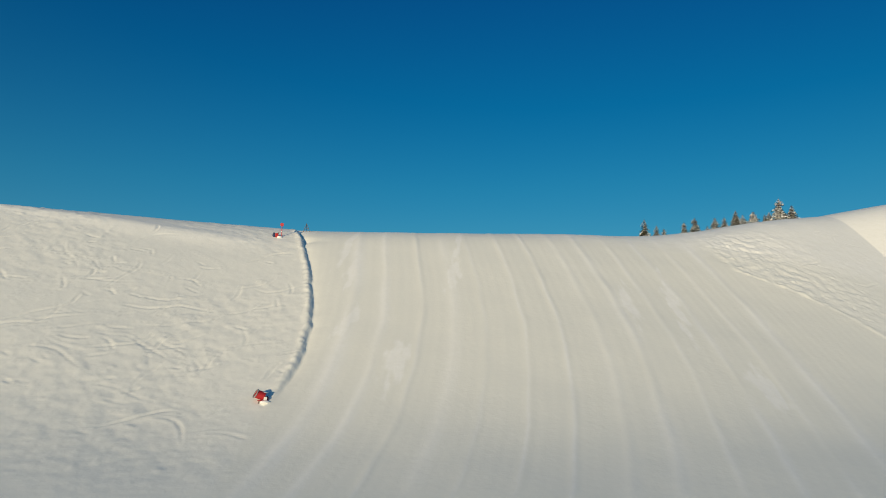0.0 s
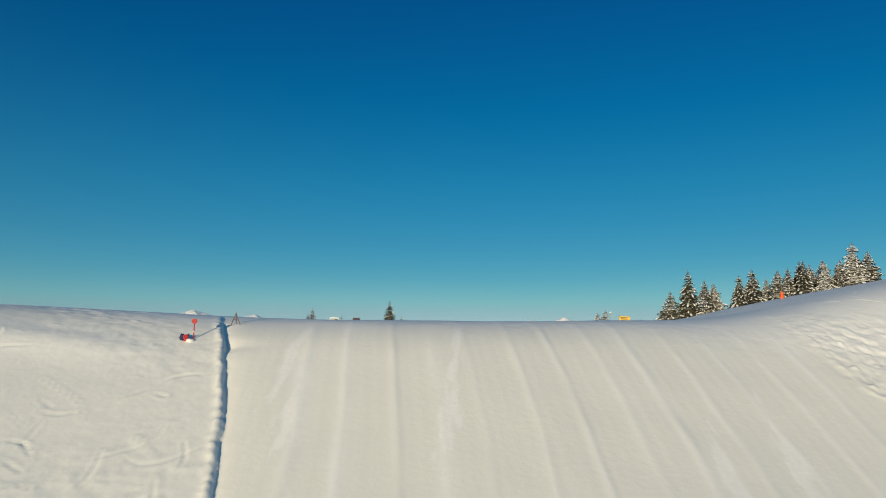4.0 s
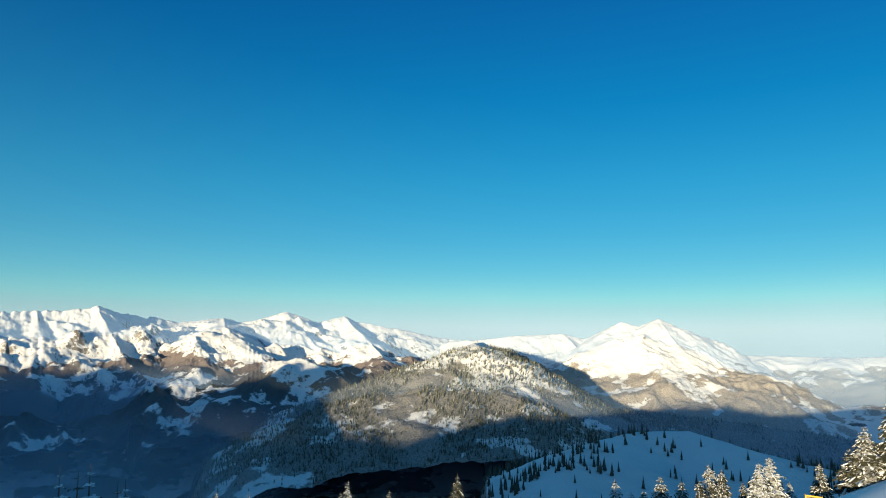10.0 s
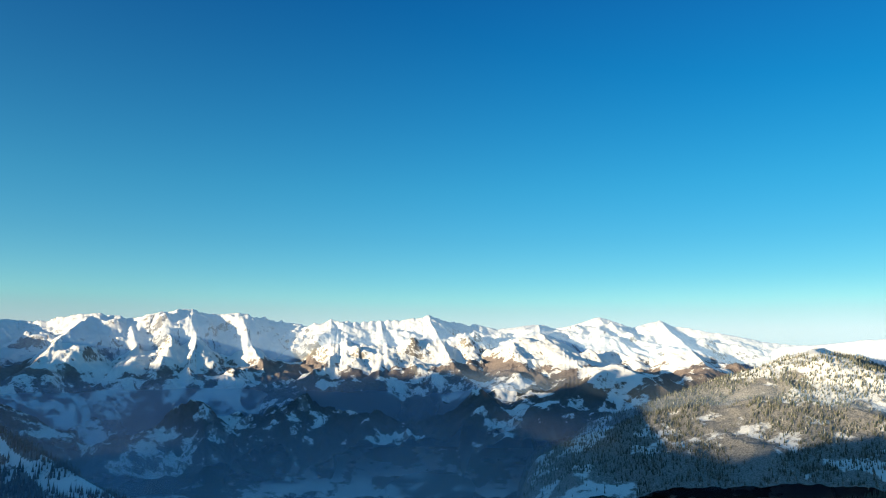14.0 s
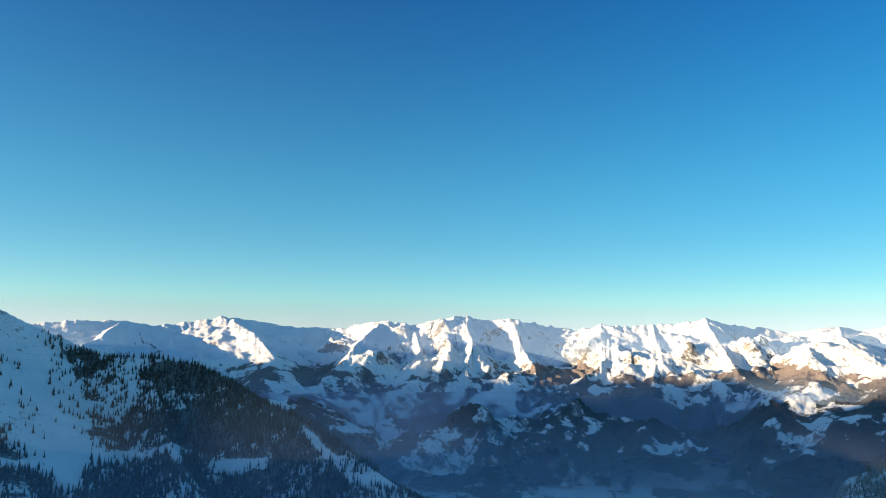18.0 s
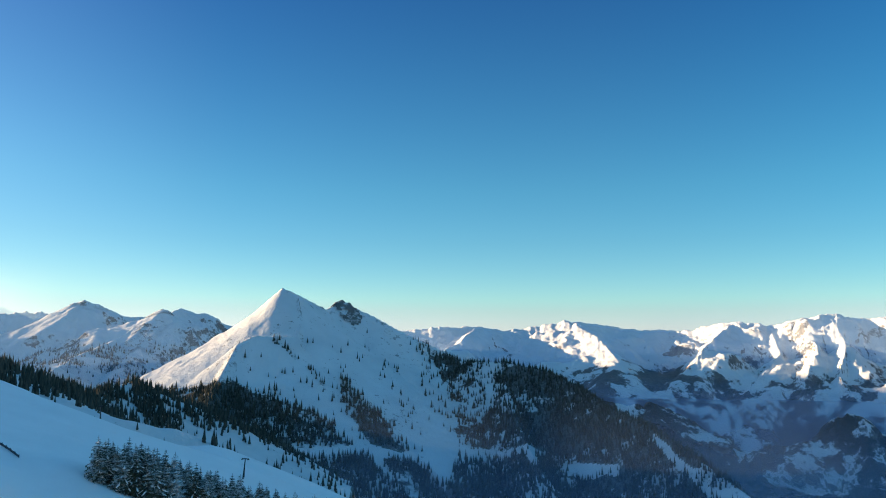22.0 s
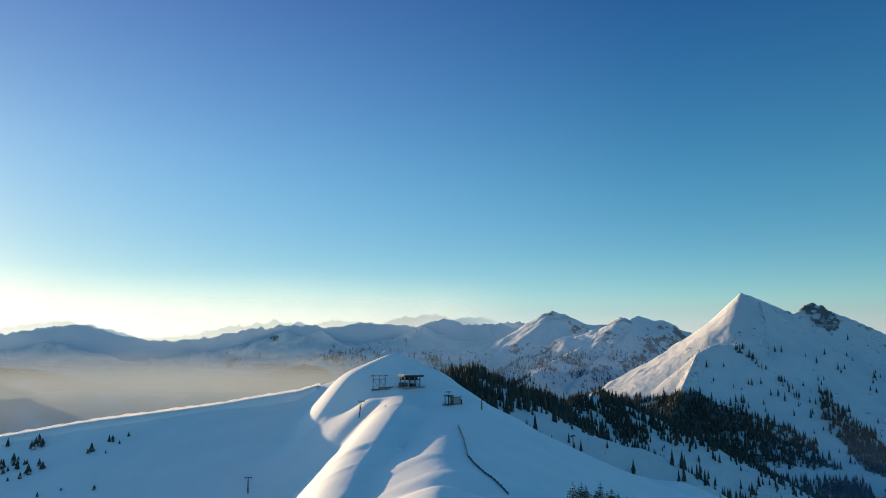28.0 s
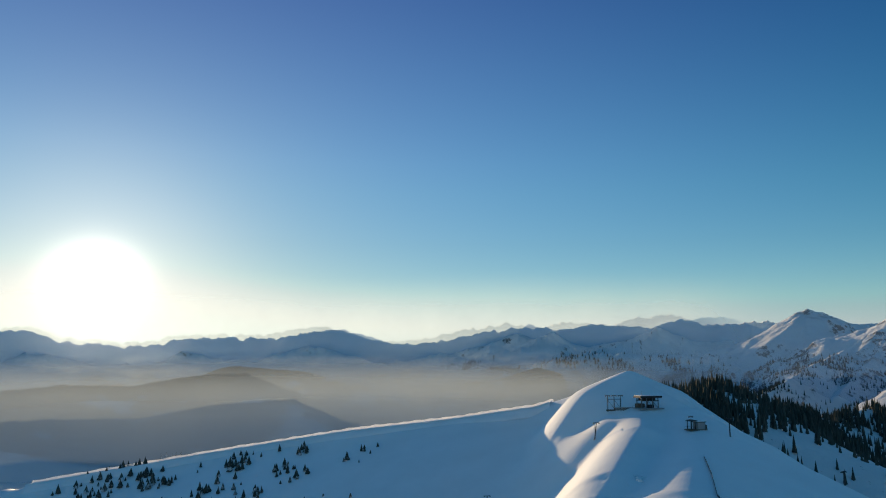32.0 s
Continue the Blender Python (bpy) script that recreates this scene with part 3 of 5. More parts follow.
def massif(name, label, lines, az, dist, na, nd, mat, slope=0.55, rough=1.0, seed=0, ribs=3.0, jag=4.0, teeth=0.0, rib_size=420.0, relief=62.0, steep=0.0, bend=30.0):
    """A mountain whose crests are lines of (bearing, elevation, distance)."""
    A, D = np.meshgrid(np.linspace(az[0], az[1], na), np.linspace(dist[0], dist[1], nd))
    X, Y = EYE[0] - D * np.sin(np.radians(A)), EYE[1] + D * np.cos(np.radians(A))
    wx = X + bend * rough * fbm(X, Y, 260, 3, seed + 5)
    wy = Y + bend * rough * fbm(X, Y, 260, 3, seed + 9)
    best, near, arc = np.full(X.shape, -1e9), np.full(X.shape, 1e9), np.zeros(X.shape)
    far, run = np.zeros(X.shape), 0.0
    for line in lines:
        run += 5000.0
        pts = [bearing(*p) for p in line]
        for p, q in zip(pts[:-1], pts[1:]):
            d0, s0 = seg_dist(X, Y, p, q)
            d1, s1 = seg_dist(wx, wy, p, q)
            k = np.clip(d0 / 120, 0, 1)
            d, s = d0 + (d1 - d0) * k, s0 + (s1 - s0) * k
            z = p[2] + s * (q[2] - p[2]) - slope * d * (1 - 0.00012 * np.minimum(d, 1500)) - steep * (1 - np.exp(-d / 200.0))
            here = z > best
            length = math.hypot(q[0] - p[0], q[1] - p[1])
            arc, far = np.where(here, run + s * length, arc), np.where(here, d, far)
            best, near, run = np.maximum(best, z), np.minimum(near, d0), run + length
    soft = np.clip(near / 160, 0, 1)
    sway = arc + 90 * fbm(X, Y, 300, 3, seed + 60)
    rib = ridged(sway + 0.35 * far, far * 0.3, rib_size, 5, seed + 80)          # gullies and ribs running down from the crest
    Z = best + rough * (soft * (relief * eroded(X + 70 * fbm(X, Y, 420, 2, seed + 51), Y + 70 * fbm(X, Y, 420, 2, seed + 57), 640, 6, seed) + 14 * fbm(X, Y, 380, 5, seed + 40) + ribs * rib) + 3.5 * fbm(X, Y, 40, 3, seed + 70)
                        + jag * (0.3 + 0.7 * soft) * (ridged(X, Y, 90, 4, seed + 90) - 0.6)) + teeth * (ridged(A, A * 0, 1.3, 5, seed + 95) - 0.4) * np.clip(1.0 - near / 90, 0, 1)
    u = (A - az[0]) / (az[1] - az[0])
    Z = Z - 700 * (np.clip(1 - u / 0.07, 0, 1) ** 2 + np.clip(1 - (1 - u) / 0.07, 0, 1) ** 2)
    LAND[name] = (X, Y, Z)
    keep = Z > valley_floor(X, Y) - 25
    return tagged(new(name, grid_mesh(name, X, Y, Z, mat, keep)), label, "mountain", "mountains round the valley")


def at_dist(d, *pairs):
    return [(a, e, d) for a, e in pairs]


def rock_face(name, spots, seed=0):
    """Bare rock standing out of the snow of a mountain, near spots of (bearing, elevation, distance, radius)."""
    X, Y, Z = LAND[name]
    near = np.full(X.shape, -9.0)
    for az, el, dist, radius in spots:
        x, y, _ = bearing(az, el, dist)
        near = np.maximum(near, 1 - np.hypot(X - x, Y - y) / radius)
    keep = near + 0.5 * fbm(X, Y, 60, 4, seed) > 0.28
    keep &= near > -0.5
    rock = new("rock_face", grid_mesh("rock_face", X, Y, Z + 2.0 + 5 * np.clip(near, 0, 1) * ridged(X, Y, 45, 3, seed + 5), M_ROCK, keep & np.roll(keep, 1, 0)))
    rock.parent = bpy.data.objects[name]
    rock["label"] = "bare dark rock with snow in its cracks"


massif("hazy_plateau_range", "low snowy plateau range far beyond the valley", [at_dist(4650, (-50, -.4), (-30, -.15), (-28, -.47), (-22.7, -.69), (-16.8, -.6), (-13, -.4), (-9, -.3))],
       (-50, -6), (3700, 4820), 330, 110, M_PALE, 0.4, 0.6, 11)
massif("twin_peak_mountain", "sunlit twin-peaked snow mountain with ribbed faces", [
    at_dist(4350, (6, .35), (3.4, .5), (.6, .85), (-3, 1.0), (-4.6, .56)) + at_dist(4250, (-7.5, 1.93), (-8.8, 1.58), (-10.3, 2.15), (-11.8, 1.47)) + at_dist(4150, (-13.5, -.05), (-17, -2.0), (-22, -4)),
    [(-10.3, 2.15, 4250), (-11.5, .3, 4000), (-12.5, -2.4, 3700), (-15, -5, 3400)], [(-3, 1, 4350), (-5.5, -1.5, 3950), (-8, -4, 3600)]],
    (-26, 9), (3200, 4700), 420, 190, M_PALE, 0.58, 0.9, 23)
massif("forested_mountain", "rounded mountain covered in snow-dusted conifers", [
    [(26, -13, 2450), (20, -8.2, 2700), (17, -5.4, 2800), (14.3, -3.46, 2900), (9.6, -1.73, 3000), (6.9, -.84, 3050), (3.8, 0, 3150), (2, -.37, 3150), (-1.2, -1.91, 3200), (-3.9, -3.43, 3250), (-6.5, -4.69, 3300), (-15, -5.4, 3300), (-26, -6.5, 3200)],
    [(3.8, 0, 3150), (4, .2, 3500), (3.4, .3, 3900)], [(6.9, -.84, 3050), (5, -3, 2800), (3, -6.5, 2550)]],
    (-34, 28), (2300, 3900), 480, 180, M_FROST, 0.5, 0.6, 37)
massif("white_dome_range", "broad white snow domes with a wooded foot", [
    at_dist(4500, (4, .3), (6.7, .5), (9.7, 1.15), (13.4, 1.77), (14.5, 2.22), (16.6, 1.64), (19, 2.5), (20.5, 2), (22.4, 1.56), (23.8, 1.91), (27, 1.48), (29, 1.9)),
    [(23.6, 1.14, 4000), (21.5, -.5, 3700), (20.5, -1.5, 3550), (17.8, -1.2, 3500), (15.2, -2.3, 3300), (12, -4.5, 3000)],
    [(23.8, 1.9, 4500), (23.6, 1.14, 4000)], [(14.5, 2.2, 4500), (12.5, .2, 4050), (11, -1.4, 3700)], [(20.5, -1.5, 3550), (23, -4, 3200)]],
    (2, 31), (2900, 4800), 420, 230, M_MOUNT, 0.5, 0.7, 41, 12.0, teeth=6.0, rib_size=300.0, relief=85.0, bend=80.0)
massif("sunlit_ridge_range", "bright snow ridges above wooded spurs", [
    [(25, 1.2, 4500), (27, 1.45, 4500), (31.1, 2.06, 4450), (32.7, 2.55, 4300), (34.5, 2.1, 4300), (36.4, 2.08, 4300), (38, 1.9, 4300), (40.3, 2.08, 4300), (42.6, 1.54, 4450), (46, 1.9, 4500)],
    [(32.7, 2.5, 4300), (31, -.5, 3850), (30.5, -1.5, 3650), (28, -3.5, 3300)], [(36.4, 2.05, 4300), (36, 0, 3950), (36.5, -2.2, 3600)],
    [(40.3, 2.05, 4300), (39.6, .6, 4050), (40, -.6, 3850), (43, -3, 3550), (45, -3.8, 3450)]],
    (23, 49), (3000, 4800), 420, 220, M_MOUNT, 0.58, 1.0, 53, 12.0, teeth=10.0, rib_size=300.0, relief=80.0, bend=80.0)
massif("rocky_summit_range", "jagged snow summits with brown rocky spurs", [
    [(40, 1.4, 4600), (42.5, 1.6, 4500), (45, 2.1, 4450), (47.3, 2.47, 4400), (49.4, 2.32, 4400), (51.4, 2.8, 4400), (53.5, 2.1, 4400), (55.2, 1.98, 4400), (57.6, 2.23, 4400), (61.3, 1.55, 4550), (66, 1, 4600)],
    [(51.4, 2.77, 4400), (50.3, .54, 4000), (51, -1.5, 3750), (50, -3.6, 3500)], [(55.2, 2, 4400), (54.6, -.05, 4000), (57, -3, 3650)],
    [(57.6, 2.2, 4400), (59.5, .5, 4050), (62, -2.5, 3600)], [(47.3, 2.45, 4400), (46.5, .4, 4050), (45, -2.2, 3700)]],
    (38, 68), (3000, 4800), 470, 220, M_MOUNT, 0.6, 1.1, 67, 10.0, teeth=11.0, rib_size=300.0, relief=62.0, bend=70.0)
massif("shaded_far_range", "snow range half in blue shade beyond the valley", [
    at_dist(4600, (58, 1.3), (61.3, 1.55), (65.4, 1.74), (69.9, 2.38), (72, 1.95), (75, 1.54), (77.1, 1.83), (80.3, 1.8), (82.5, 1.5), (90, 1.2)),
    [(69.9, 2.36, 4600), (67.5, 1.0, 4200), (66, -.8, 3800), (64, -3, 3500)], [(77.1, 1.8, 4600), (78.5, .6, 4200), (80, -.2, 3900), (81, -2, 3600)]],
    (56, 92), (3200, 4820), 420, 170, M_MOUNT, 0.5, 0.9, 71, 8.0, teeth=9.0, rib_size=300.0, relief=50.0, bend=60.0)
massif("great_mountain", "steep pyramid mountain, one face sunlit, with wooded shaded flank", [
    [(103, -5, 2925), (101, -3, 2847), (99.4, -1.2, 2777), (97.2, .58, 2613), (94.5, 2.83, 2324), (92.4, 4.8, 2106), (91.3, 4.34, 2098), (89, 3.17, 2168), (87.9, 3.82, 2207), (85.4, 2.79, 2184), (82.4, 1.21, 2145),
     (80.3, .32, 2145), (78.2, -.76, 2106), (74.9, -.75, 2044), (71.5, -1.36, 1950), (69.1, -2.5, 1872), (67, -3.9, 1755), (64.2, -5.1, 1638), (60.4, -7.44, 1482), (54.6, -11.2, 1326), (48, -15, 1170)],
    [(91.3, 4.34, 2098), (90.9, 2.2, 1997), (91.2, 1.02, 1911), (92.7, 1.05, 1888), (94.5, 1.02, 1872), (95.6, .4, 1849), (97, -2.6, 1716), (98.5, -5.5, 1560), (99, -8.5, 1404)],
    [(91.2, 1.02, 1911), (88.2, -3.4, 1755), (83.9, -5.95, 1622), (81, -8.4, 1521), (77, -12, 1326)],
    [(74.9, -.75, 2106), (74, -5, 1755), (72, -9, 1482)]],
    (44, 108), (960, 3040), 760, 340, M_FLANK, 0.52, 0.25, 83, 13.0, 9.0, rib_size=48.0, relief=12.0, steep=90.0)
rock_face("great_mountain", ((87.9, 3.82, 2207, 80), (87.2, 3.5, 2200, 40)), 5)
massif("horn_mountain", "shaded horn mountain with a rocky spur", [
    [(106.5, -1.2, 2730), (104.3, .58, 2886), (102.5, 1.9, 2987), (101.3, 2.92, 3042), (100.7, 2.65, 3065), (99.9, 3.05, 3143), (97.2, 2.01, 3198), (93, 1, 3198)],
    [(101.3, 2.9, 3042), (102.5, .3, 2808), (105, -2.4, 2457)], [(104.3, .58, 2886), (107, -.8, 2574), (109, -2.2, 2301)]],
    (91, 114), (2030, 3350), 300, 210, M_CRAG, 0.62, 1.0, 97)
rock_face("horn_mountain", ((101.3, 2.9, 3042, 62), (101.9, 1.6, 2917, 74), (102.5, .4, 2808, 74), (103.6, -1, 2652, 62)), 9)
massif("domed_peak", "domed snow peak with a dark rock cap", [
    [(114, -.6, 3198), (110.3, .57, 3321), (108, 2.1, 3403), (106.6, 3.32, 3485), (105.4, 3.0, 3501), (104.1, 2.35, 3542), (102, 2.3, 3592), (98, 1.5, 3608)],
    [(106.6, 3.3, 3485), (107, .5, 3157), (109, -1.5, 2788)]],
    (95, 118), (2540, 3730), 300, 170, M_CRAG, 0.6, 0.8, 101)
rock_face("domed_peak", ((106.4, 3.3, 3485, 61), (105.4, 3.0, 3501, 61), (104.4, 2.5, 3534, 49)), 13)
massif("blue_far_range", "pale blue alpine range on the horizon", [
    at_dist(4600, (105, 1.6), (107, 2.2), (109.6, 2.36), (113.1, 2.12), (116, 2.92), (118.5, 2.7), (120.2, 2.15), (124.1, 2.36), (126.6, 1.87), (128.3, 2.34), (131.3, 1.87), (134, 1.3), (136.7, .82), (140, .8)),
    [(108, -.3, 3200), (116, -.1, 3250), (122.4, -.04, 3200), (126.4, -.93, 3000), (130, -2.05, 2800), (133, -4, 2600)],
    [(116, 2.9, 4600), (118, 1, 4100), (122.4, 0, 3300)], [(124.1, 2.3, 4600), (127, .4, 4000), (131, -.3, 3600)]],
    (103, 143), (2300, 4820), 600, 230, M_MOUNT, 0.5, 0.9, 113, teeth=13.0)
massif("sunward_far_range", "dark hazy range on the horizon under the sun", [
    at_dist(4700, (133, .5), (136.7, .82), (139.4, .85), (142.6, 1.93), (144.6, 1.83), (147.8, 1.22), (150.9, 1.33), (154.8, 1.06), (156.7, .63), (160, .8), (161.9, .98), (163.7, 1.63), (166, 1.4), (172, 1), (185, .5), (196, .4))],
    (131, 200), (3700, 4840), 760, 110, M_MOUNT, 0.45, 0.8, 127, teeth=16.0)
massif("wooded_foothills", "dark wooded foothills in the hazy valley", [
    [(190, -1.2, 3500), (172, -1, 3600), (165, -1.3, 3600), (158, -1, 3600), (153.5, -.74, 3650), (145.6, -.8, 3900), (136, -1, 4000)],
    [(153.5, -.8, 3600), (150, -2.2, 3200), (146, -4.2, 2800), (142, -6.2, 2500)], [(165, -1.3, 3600), (166, -4, 3000), (168, -7, 2400)]],
    (134, 196), (2100, 4300), 420, 170, M_MOUNT, 0.4, 0.8, 131)
massif("wooded_shoulder", "dark wooded spur of hill in the haze behind the road", [
    [(133, -9, 1500), (138, -7.6, 1550), (142.4, -5.58, 1620), (145.2, -3.31, 1700), (148.7, -1.3, 1780), (151.7, -1.4, 1800), (154, -1.7, 1800), (157, -2.2, 1800), (161, -2.0, 1800), (166, -2.5, 1700)]],
    (131, 172), (1250, 2300), 240, 130, M_DARKHILL, 0.42, 0.5, 151)
massif("hazy_spur", "wooded spur fading into the valley mist", [
    [(150, -.9, 2900), (144.3, -1.32, 2700), (140.2, -2.58, 2450), (135.5, -4.42, 2250), (132, -6.2, 2100)], [(126, -.9, 2400), (129.1, -1.9, 2300), (131.5, -3.4, 2150), (134, -5.6, 2000)]],
    (122, 154), (1800, 3300), 240, 130, M_DARKHILL, 0.42, 0.6, 157)
massif("wooded_knoll", "low wooded knoll with a snowy clearing", [
    [(0, -13, 750), (-2.9, -9.6, 850), (-5.6, -7.2, 950), (-8.7, -6.4, 1050), (-12.5, -6.2, 1050), (-15.4, -7, 1000), (-20, -8, 1000), (-34, -10, 950)]],
    (-40, 6), (500, 1500), 300, 130, M_CRAG, 0.42, 0.25, 139)
massif("forest_ridge", "snowy ridge with rows of dark conifers", [
    [(118, -2.2, 520), (114, -1.6, 640), (111.9, -1.3, 760), (108.5, -2.6, 900), (105.1, -3.6, 1000), (102.9, -2.6, 1080), (100.7, -3.6, 1150), (98, -5.9, 1250), (94.5, -8.2, 1350), (90, -11, 1450)]],
    (84, 122), (430, 1900), 320, 200, M_CRAG, 0.5, 0.3, 149)


# ---- small builders ----
def part(name, bm, mat, parent=None, label=""):
    """Links a bmesh as one mesh object, under a thing where one is given."""
    me = bpy.data.meshes.new(name)
    bm.to_mesh(me)
    bm.free()
    me.materials.append(mat)
    ob = new(name, me)
    if parent is not None:
        ob.parent = parent
    if label:
        ob["label"] = label
    return ob


def box(sx, sy, sz, at=(0, 0, 0), bevel=0.0, rot=(0, 0, 0)):
    bm = bmesh.new()
    bmesh.ops.create_cube(bm, size=1.0)
    bmesh.ops.scale(bm, vec=(sx, sy, sz), verts=bm.verts)
    if bevel:
        bmesh.ops.bevel(bm, geom=bm.edges[:], offset=bevel, segments=2, affect="EDGES", profile=0.6)
    bmesh.ops.transform(bm, matrix=pose(*at, *rot), verts=bm.verts)
    return bm


def rod(r0, r1, a, b, sides=10):
    """A tapered rod from a to b."""
    bm = bmesh.new()
    a, b = Vector(a), Vector(b)
    bmesh.ops.create_cone(bm, cap_ends=True, segments=sides, radius1=r0, radius2=r1, depth=(b - a).length)
    q = Vector((0, 0, 1)).rotation_difference(b - a)
    bmesh.ops.transform(bm, matrix=Matrix.Translation((a + b) / 2) @ q.to_matrix().to_4x4(), verts=bm.verts)
    return bm


def lump(radius, at, squash=(1, 1, 1), rough=0.2, seed=0, sub=2):
    bm = bmesh.new()
    bmesh.ops.create_icosphere(bm, subdivisions=sub, radius=radius)
    for v in bm.verts:
        v.co *= 1 + rough * noise.noise(v.co / radius * 1.7 + Vector((seed, seed * 2.3, 0)))
        v.co = Vector((v.co.x * squash[0], v.co.y * squash[1], v.co.z * squash[2]))
    bmesh.ops.translate(bm, vec=at, verts=bm.verts)
    for f in bm.faces:
        f.smooth = True
    return bm


def join(*bms):
    me = bpy.data.meshes.new("tmp")
    out = bmesh.new()
    for b in bms:
        b.to_mesh(me)
        out.from_mesh(me)
        b.free()
    bpy.data.meshes.remove(me)
    return out


def thing(name, label, category, m, group="", kind=""):
    e = new(name)
    e.matrix_world = m
    return tagged(e, label, category, group, kind)


def on_land(x, y, sink=0.0, rz=0.0):
    z = float(land(np.array([x]), np.array([y]))[0])
    return pose(x, y, z - sink, 0, 0, rz)


# ---- conifers ----
def needle_material(name, snow_cut):
    m, n, l, b = material(name, 0.8)
    geo, info = n.new("ShaderNodeNewGeometry"), n.new("ShaderNodeObjectInfo")
    sep = n.new("ShaderNodeSeparateXYZ")
    l.new(geo.outputs["Normal"], sep.inputs[0])
    f = noise_node(n, l, 2.2, 5, 0.7)
    green = ramp(n, l, f, [(0.3, (0.022, 0.028, 0.017)), (0.55, (0.065, 0.062, 0.036)), (0.8, (0.14, 0.11, 0.065))])
    up = maths(n, l, "ADD", maths(n, l, "ABSOLUTE", sep.outputs["Z"]), maths(n, l, "MULTIPLY", f, 0.5))
    up = maths(n, l, "ADD", up, maths(n, l, "MULTIPLY", info.outputs["Random"], 0.15))
    white = ramp(n, l, maths(n, l, "MULTIPLY", up, 0.5), [(snow_cut * 0.5, (0.0,)), (snow_cut * 0.5 + 0.06, (1.0,))])
    l.new(mix(n, l, white, green, (0.78, 0.79, 0.80)), b.inputs["Base Color"])
    return m


M_NEEDLE = needle_material("snow_dusted_needles", 1.17)
M_CLUMP = snow_material("snow_on_branches", 3.0, 0.04)
M_BARK = plain("spruce_bark", (0.09, 0.065, 0.05), 0.9, 0, 0.35, 4)


def conifer_meshes(seed, whorls=17, arms=8, snow=0.7, segs=3, width=0.27):
    """Trunk, needle and snow meshes of a snow-laden spruce one unit high."""
    rng = np.random.default_rng(seed)
    nv, nf, sv, sf = [], [], [], []

    def clump(c, ax, r, flat):
        """A lumpy pad of snow along a bough."""
        base = len(sv)
        side = np.array([-ax[1], ax[0], 0.0])
        side /= np.linalg.norm(side) + 1e-9
        up = np.array([0, 0, 1.0])
        for i, t in enumerate((-1, -0.45, 0.25, 0.85)):
            w = r * (1 - 0.62 * abs(t)) * rng.uniform(0.8, 1.25)
            mid = c + ax * t
            for k in range(5):
                a = 2 * math.pi * k / 5 + i * 0.4
                sv.append(mid + side * math.cos(a) * w + up * math.sin(a) * w * flat)
        for i in range(3):
            for k in range(5):
                a, b = base + i * 5 + k, base + i * 5 + (k + 1) % 5
                sf.append((a, b, b + 5)), sf.append((a, b + 5, a + 5))
        for k in range(1, 4):
            sf.append((base, base + k + 1, base + k)), sf.append((base + 15, base + 15 + k, base + 16 + k))

    lean = rng.uniform(-0.02, 0.02, 2)
    for i in range(whorls):
        u = (i + rng.uniform(-0.3, 0.3)) / whorls
        h = 0.04 + 0.94 * u ** 0.9
        reach = width * (1 - h) ** 0.8 * rng.uniform(0.8, 1.15) + 0.012
        m = max(4, int(arms * (1 - 0.45 * u)))
        for k in range(m):
            a = 2 * math.pi * (k + rng.uniform(-0.35, 0.35)) / m + i * 1.1
            L = reach * rng.uniform(0.65, 1.15)
            out = np.array([math.cos(a), math.sin(a), 0.0])
            side = np.array([-math.sin(a), math.cos(a), 0.0])
            droop = rng.uniform(0.25, 0.6)
            root = np.array([lean[0] * h, lean[1] * h, h])
            prev, pts = None, []
            for s in range(segs + 1):
                t = s / segs
                p = root + out * L * t + np.array([0, 0, 0.16 * L * t - droop * L * t * t + rng.uniform(-0.006, 0.006)])
                w = L * (0.13 + 0.30 * math.sin(math.pi * min(1, 0.12 + t * 0.95))) * rng.uniform(0.7, 1.2)
                if s == segs:
                    w *= 0.35
                sag = np.array([0, 0, -0.35 * w])
                pts.append(p)
                row = [len(nv), len(nv) + 1, len(nv) + 2]
                nv.extend([p - side * w + sag * rng.uniform(0.6, 1.6), p, p + side * w + sag * rng.uniform(0.6, 1.6)])
                if prev:
                    for q in (0, 1):
                        nf.append((prev[q], prev[q + 1], row[q + 1])), nf.append((prev[q], row[q + 1], row[q]))
                prev = row
            # ragged tips hanging from the bough
            for s in range(1, segs + 1):
                p = pts[s]
                for sgn in (-1, 1):
                    b0 = len(nv)
                    q = p + side * sgn * L * rng.uniform(0.12, 0.35) + out * L * rng.uniform(-0.1, 0.12) - np.array([0, 0, L * rng.uniform(0.12, 0.3)])
                    nv.extend([p - out * L * 0.10, p + out * L * 0.10, q])
                    nf.append((b0, b0 + 1, b0 + 2))
            if rng.random() < snow:
                j = rng.integers(1, segs + 1)
                p0 = pts[j] * 0.5 + pts[j - 1] * 0.5
                d = (pts[j] - pts[j - 1]) * rng.uniform(0.5, 0.9)
                clump(p0 + np.array([0, 0, 0.012 * rng.uniform(0.5, 1.2)]), d, L * rng.uniform(0.06, 0.13), 0.5)
            if rng.random() < snow * 0.6:
                p0 = pts[-1] * 0.8 + pts[-2] * 0.2 + side * rng.uniform(-0.1, 0.1) * L
                clump(p0, (pts[-1] - pts[-2]) * 0.5, L * rng.uniform(0.05, 0.11), 0.6)
    crown = poly_mesh("crown", np.array(nv), np.array(nf), M_NEEDLE, False)
    pads = poly_mesh("snow_load", np.array(sv), np.array(sf), M_CLUMP, True)
    bm = rod(0.018, 0.003, (0, 0, -0.03), (lean[0], lean[1], 0.99), 8)
    trunk = bpy.data.meshes.new("trunk")
    bm.to_mesh(trunk)
    bm.free()
    trunk.materials.append(M_BARK)
    return trunk, crown, pads


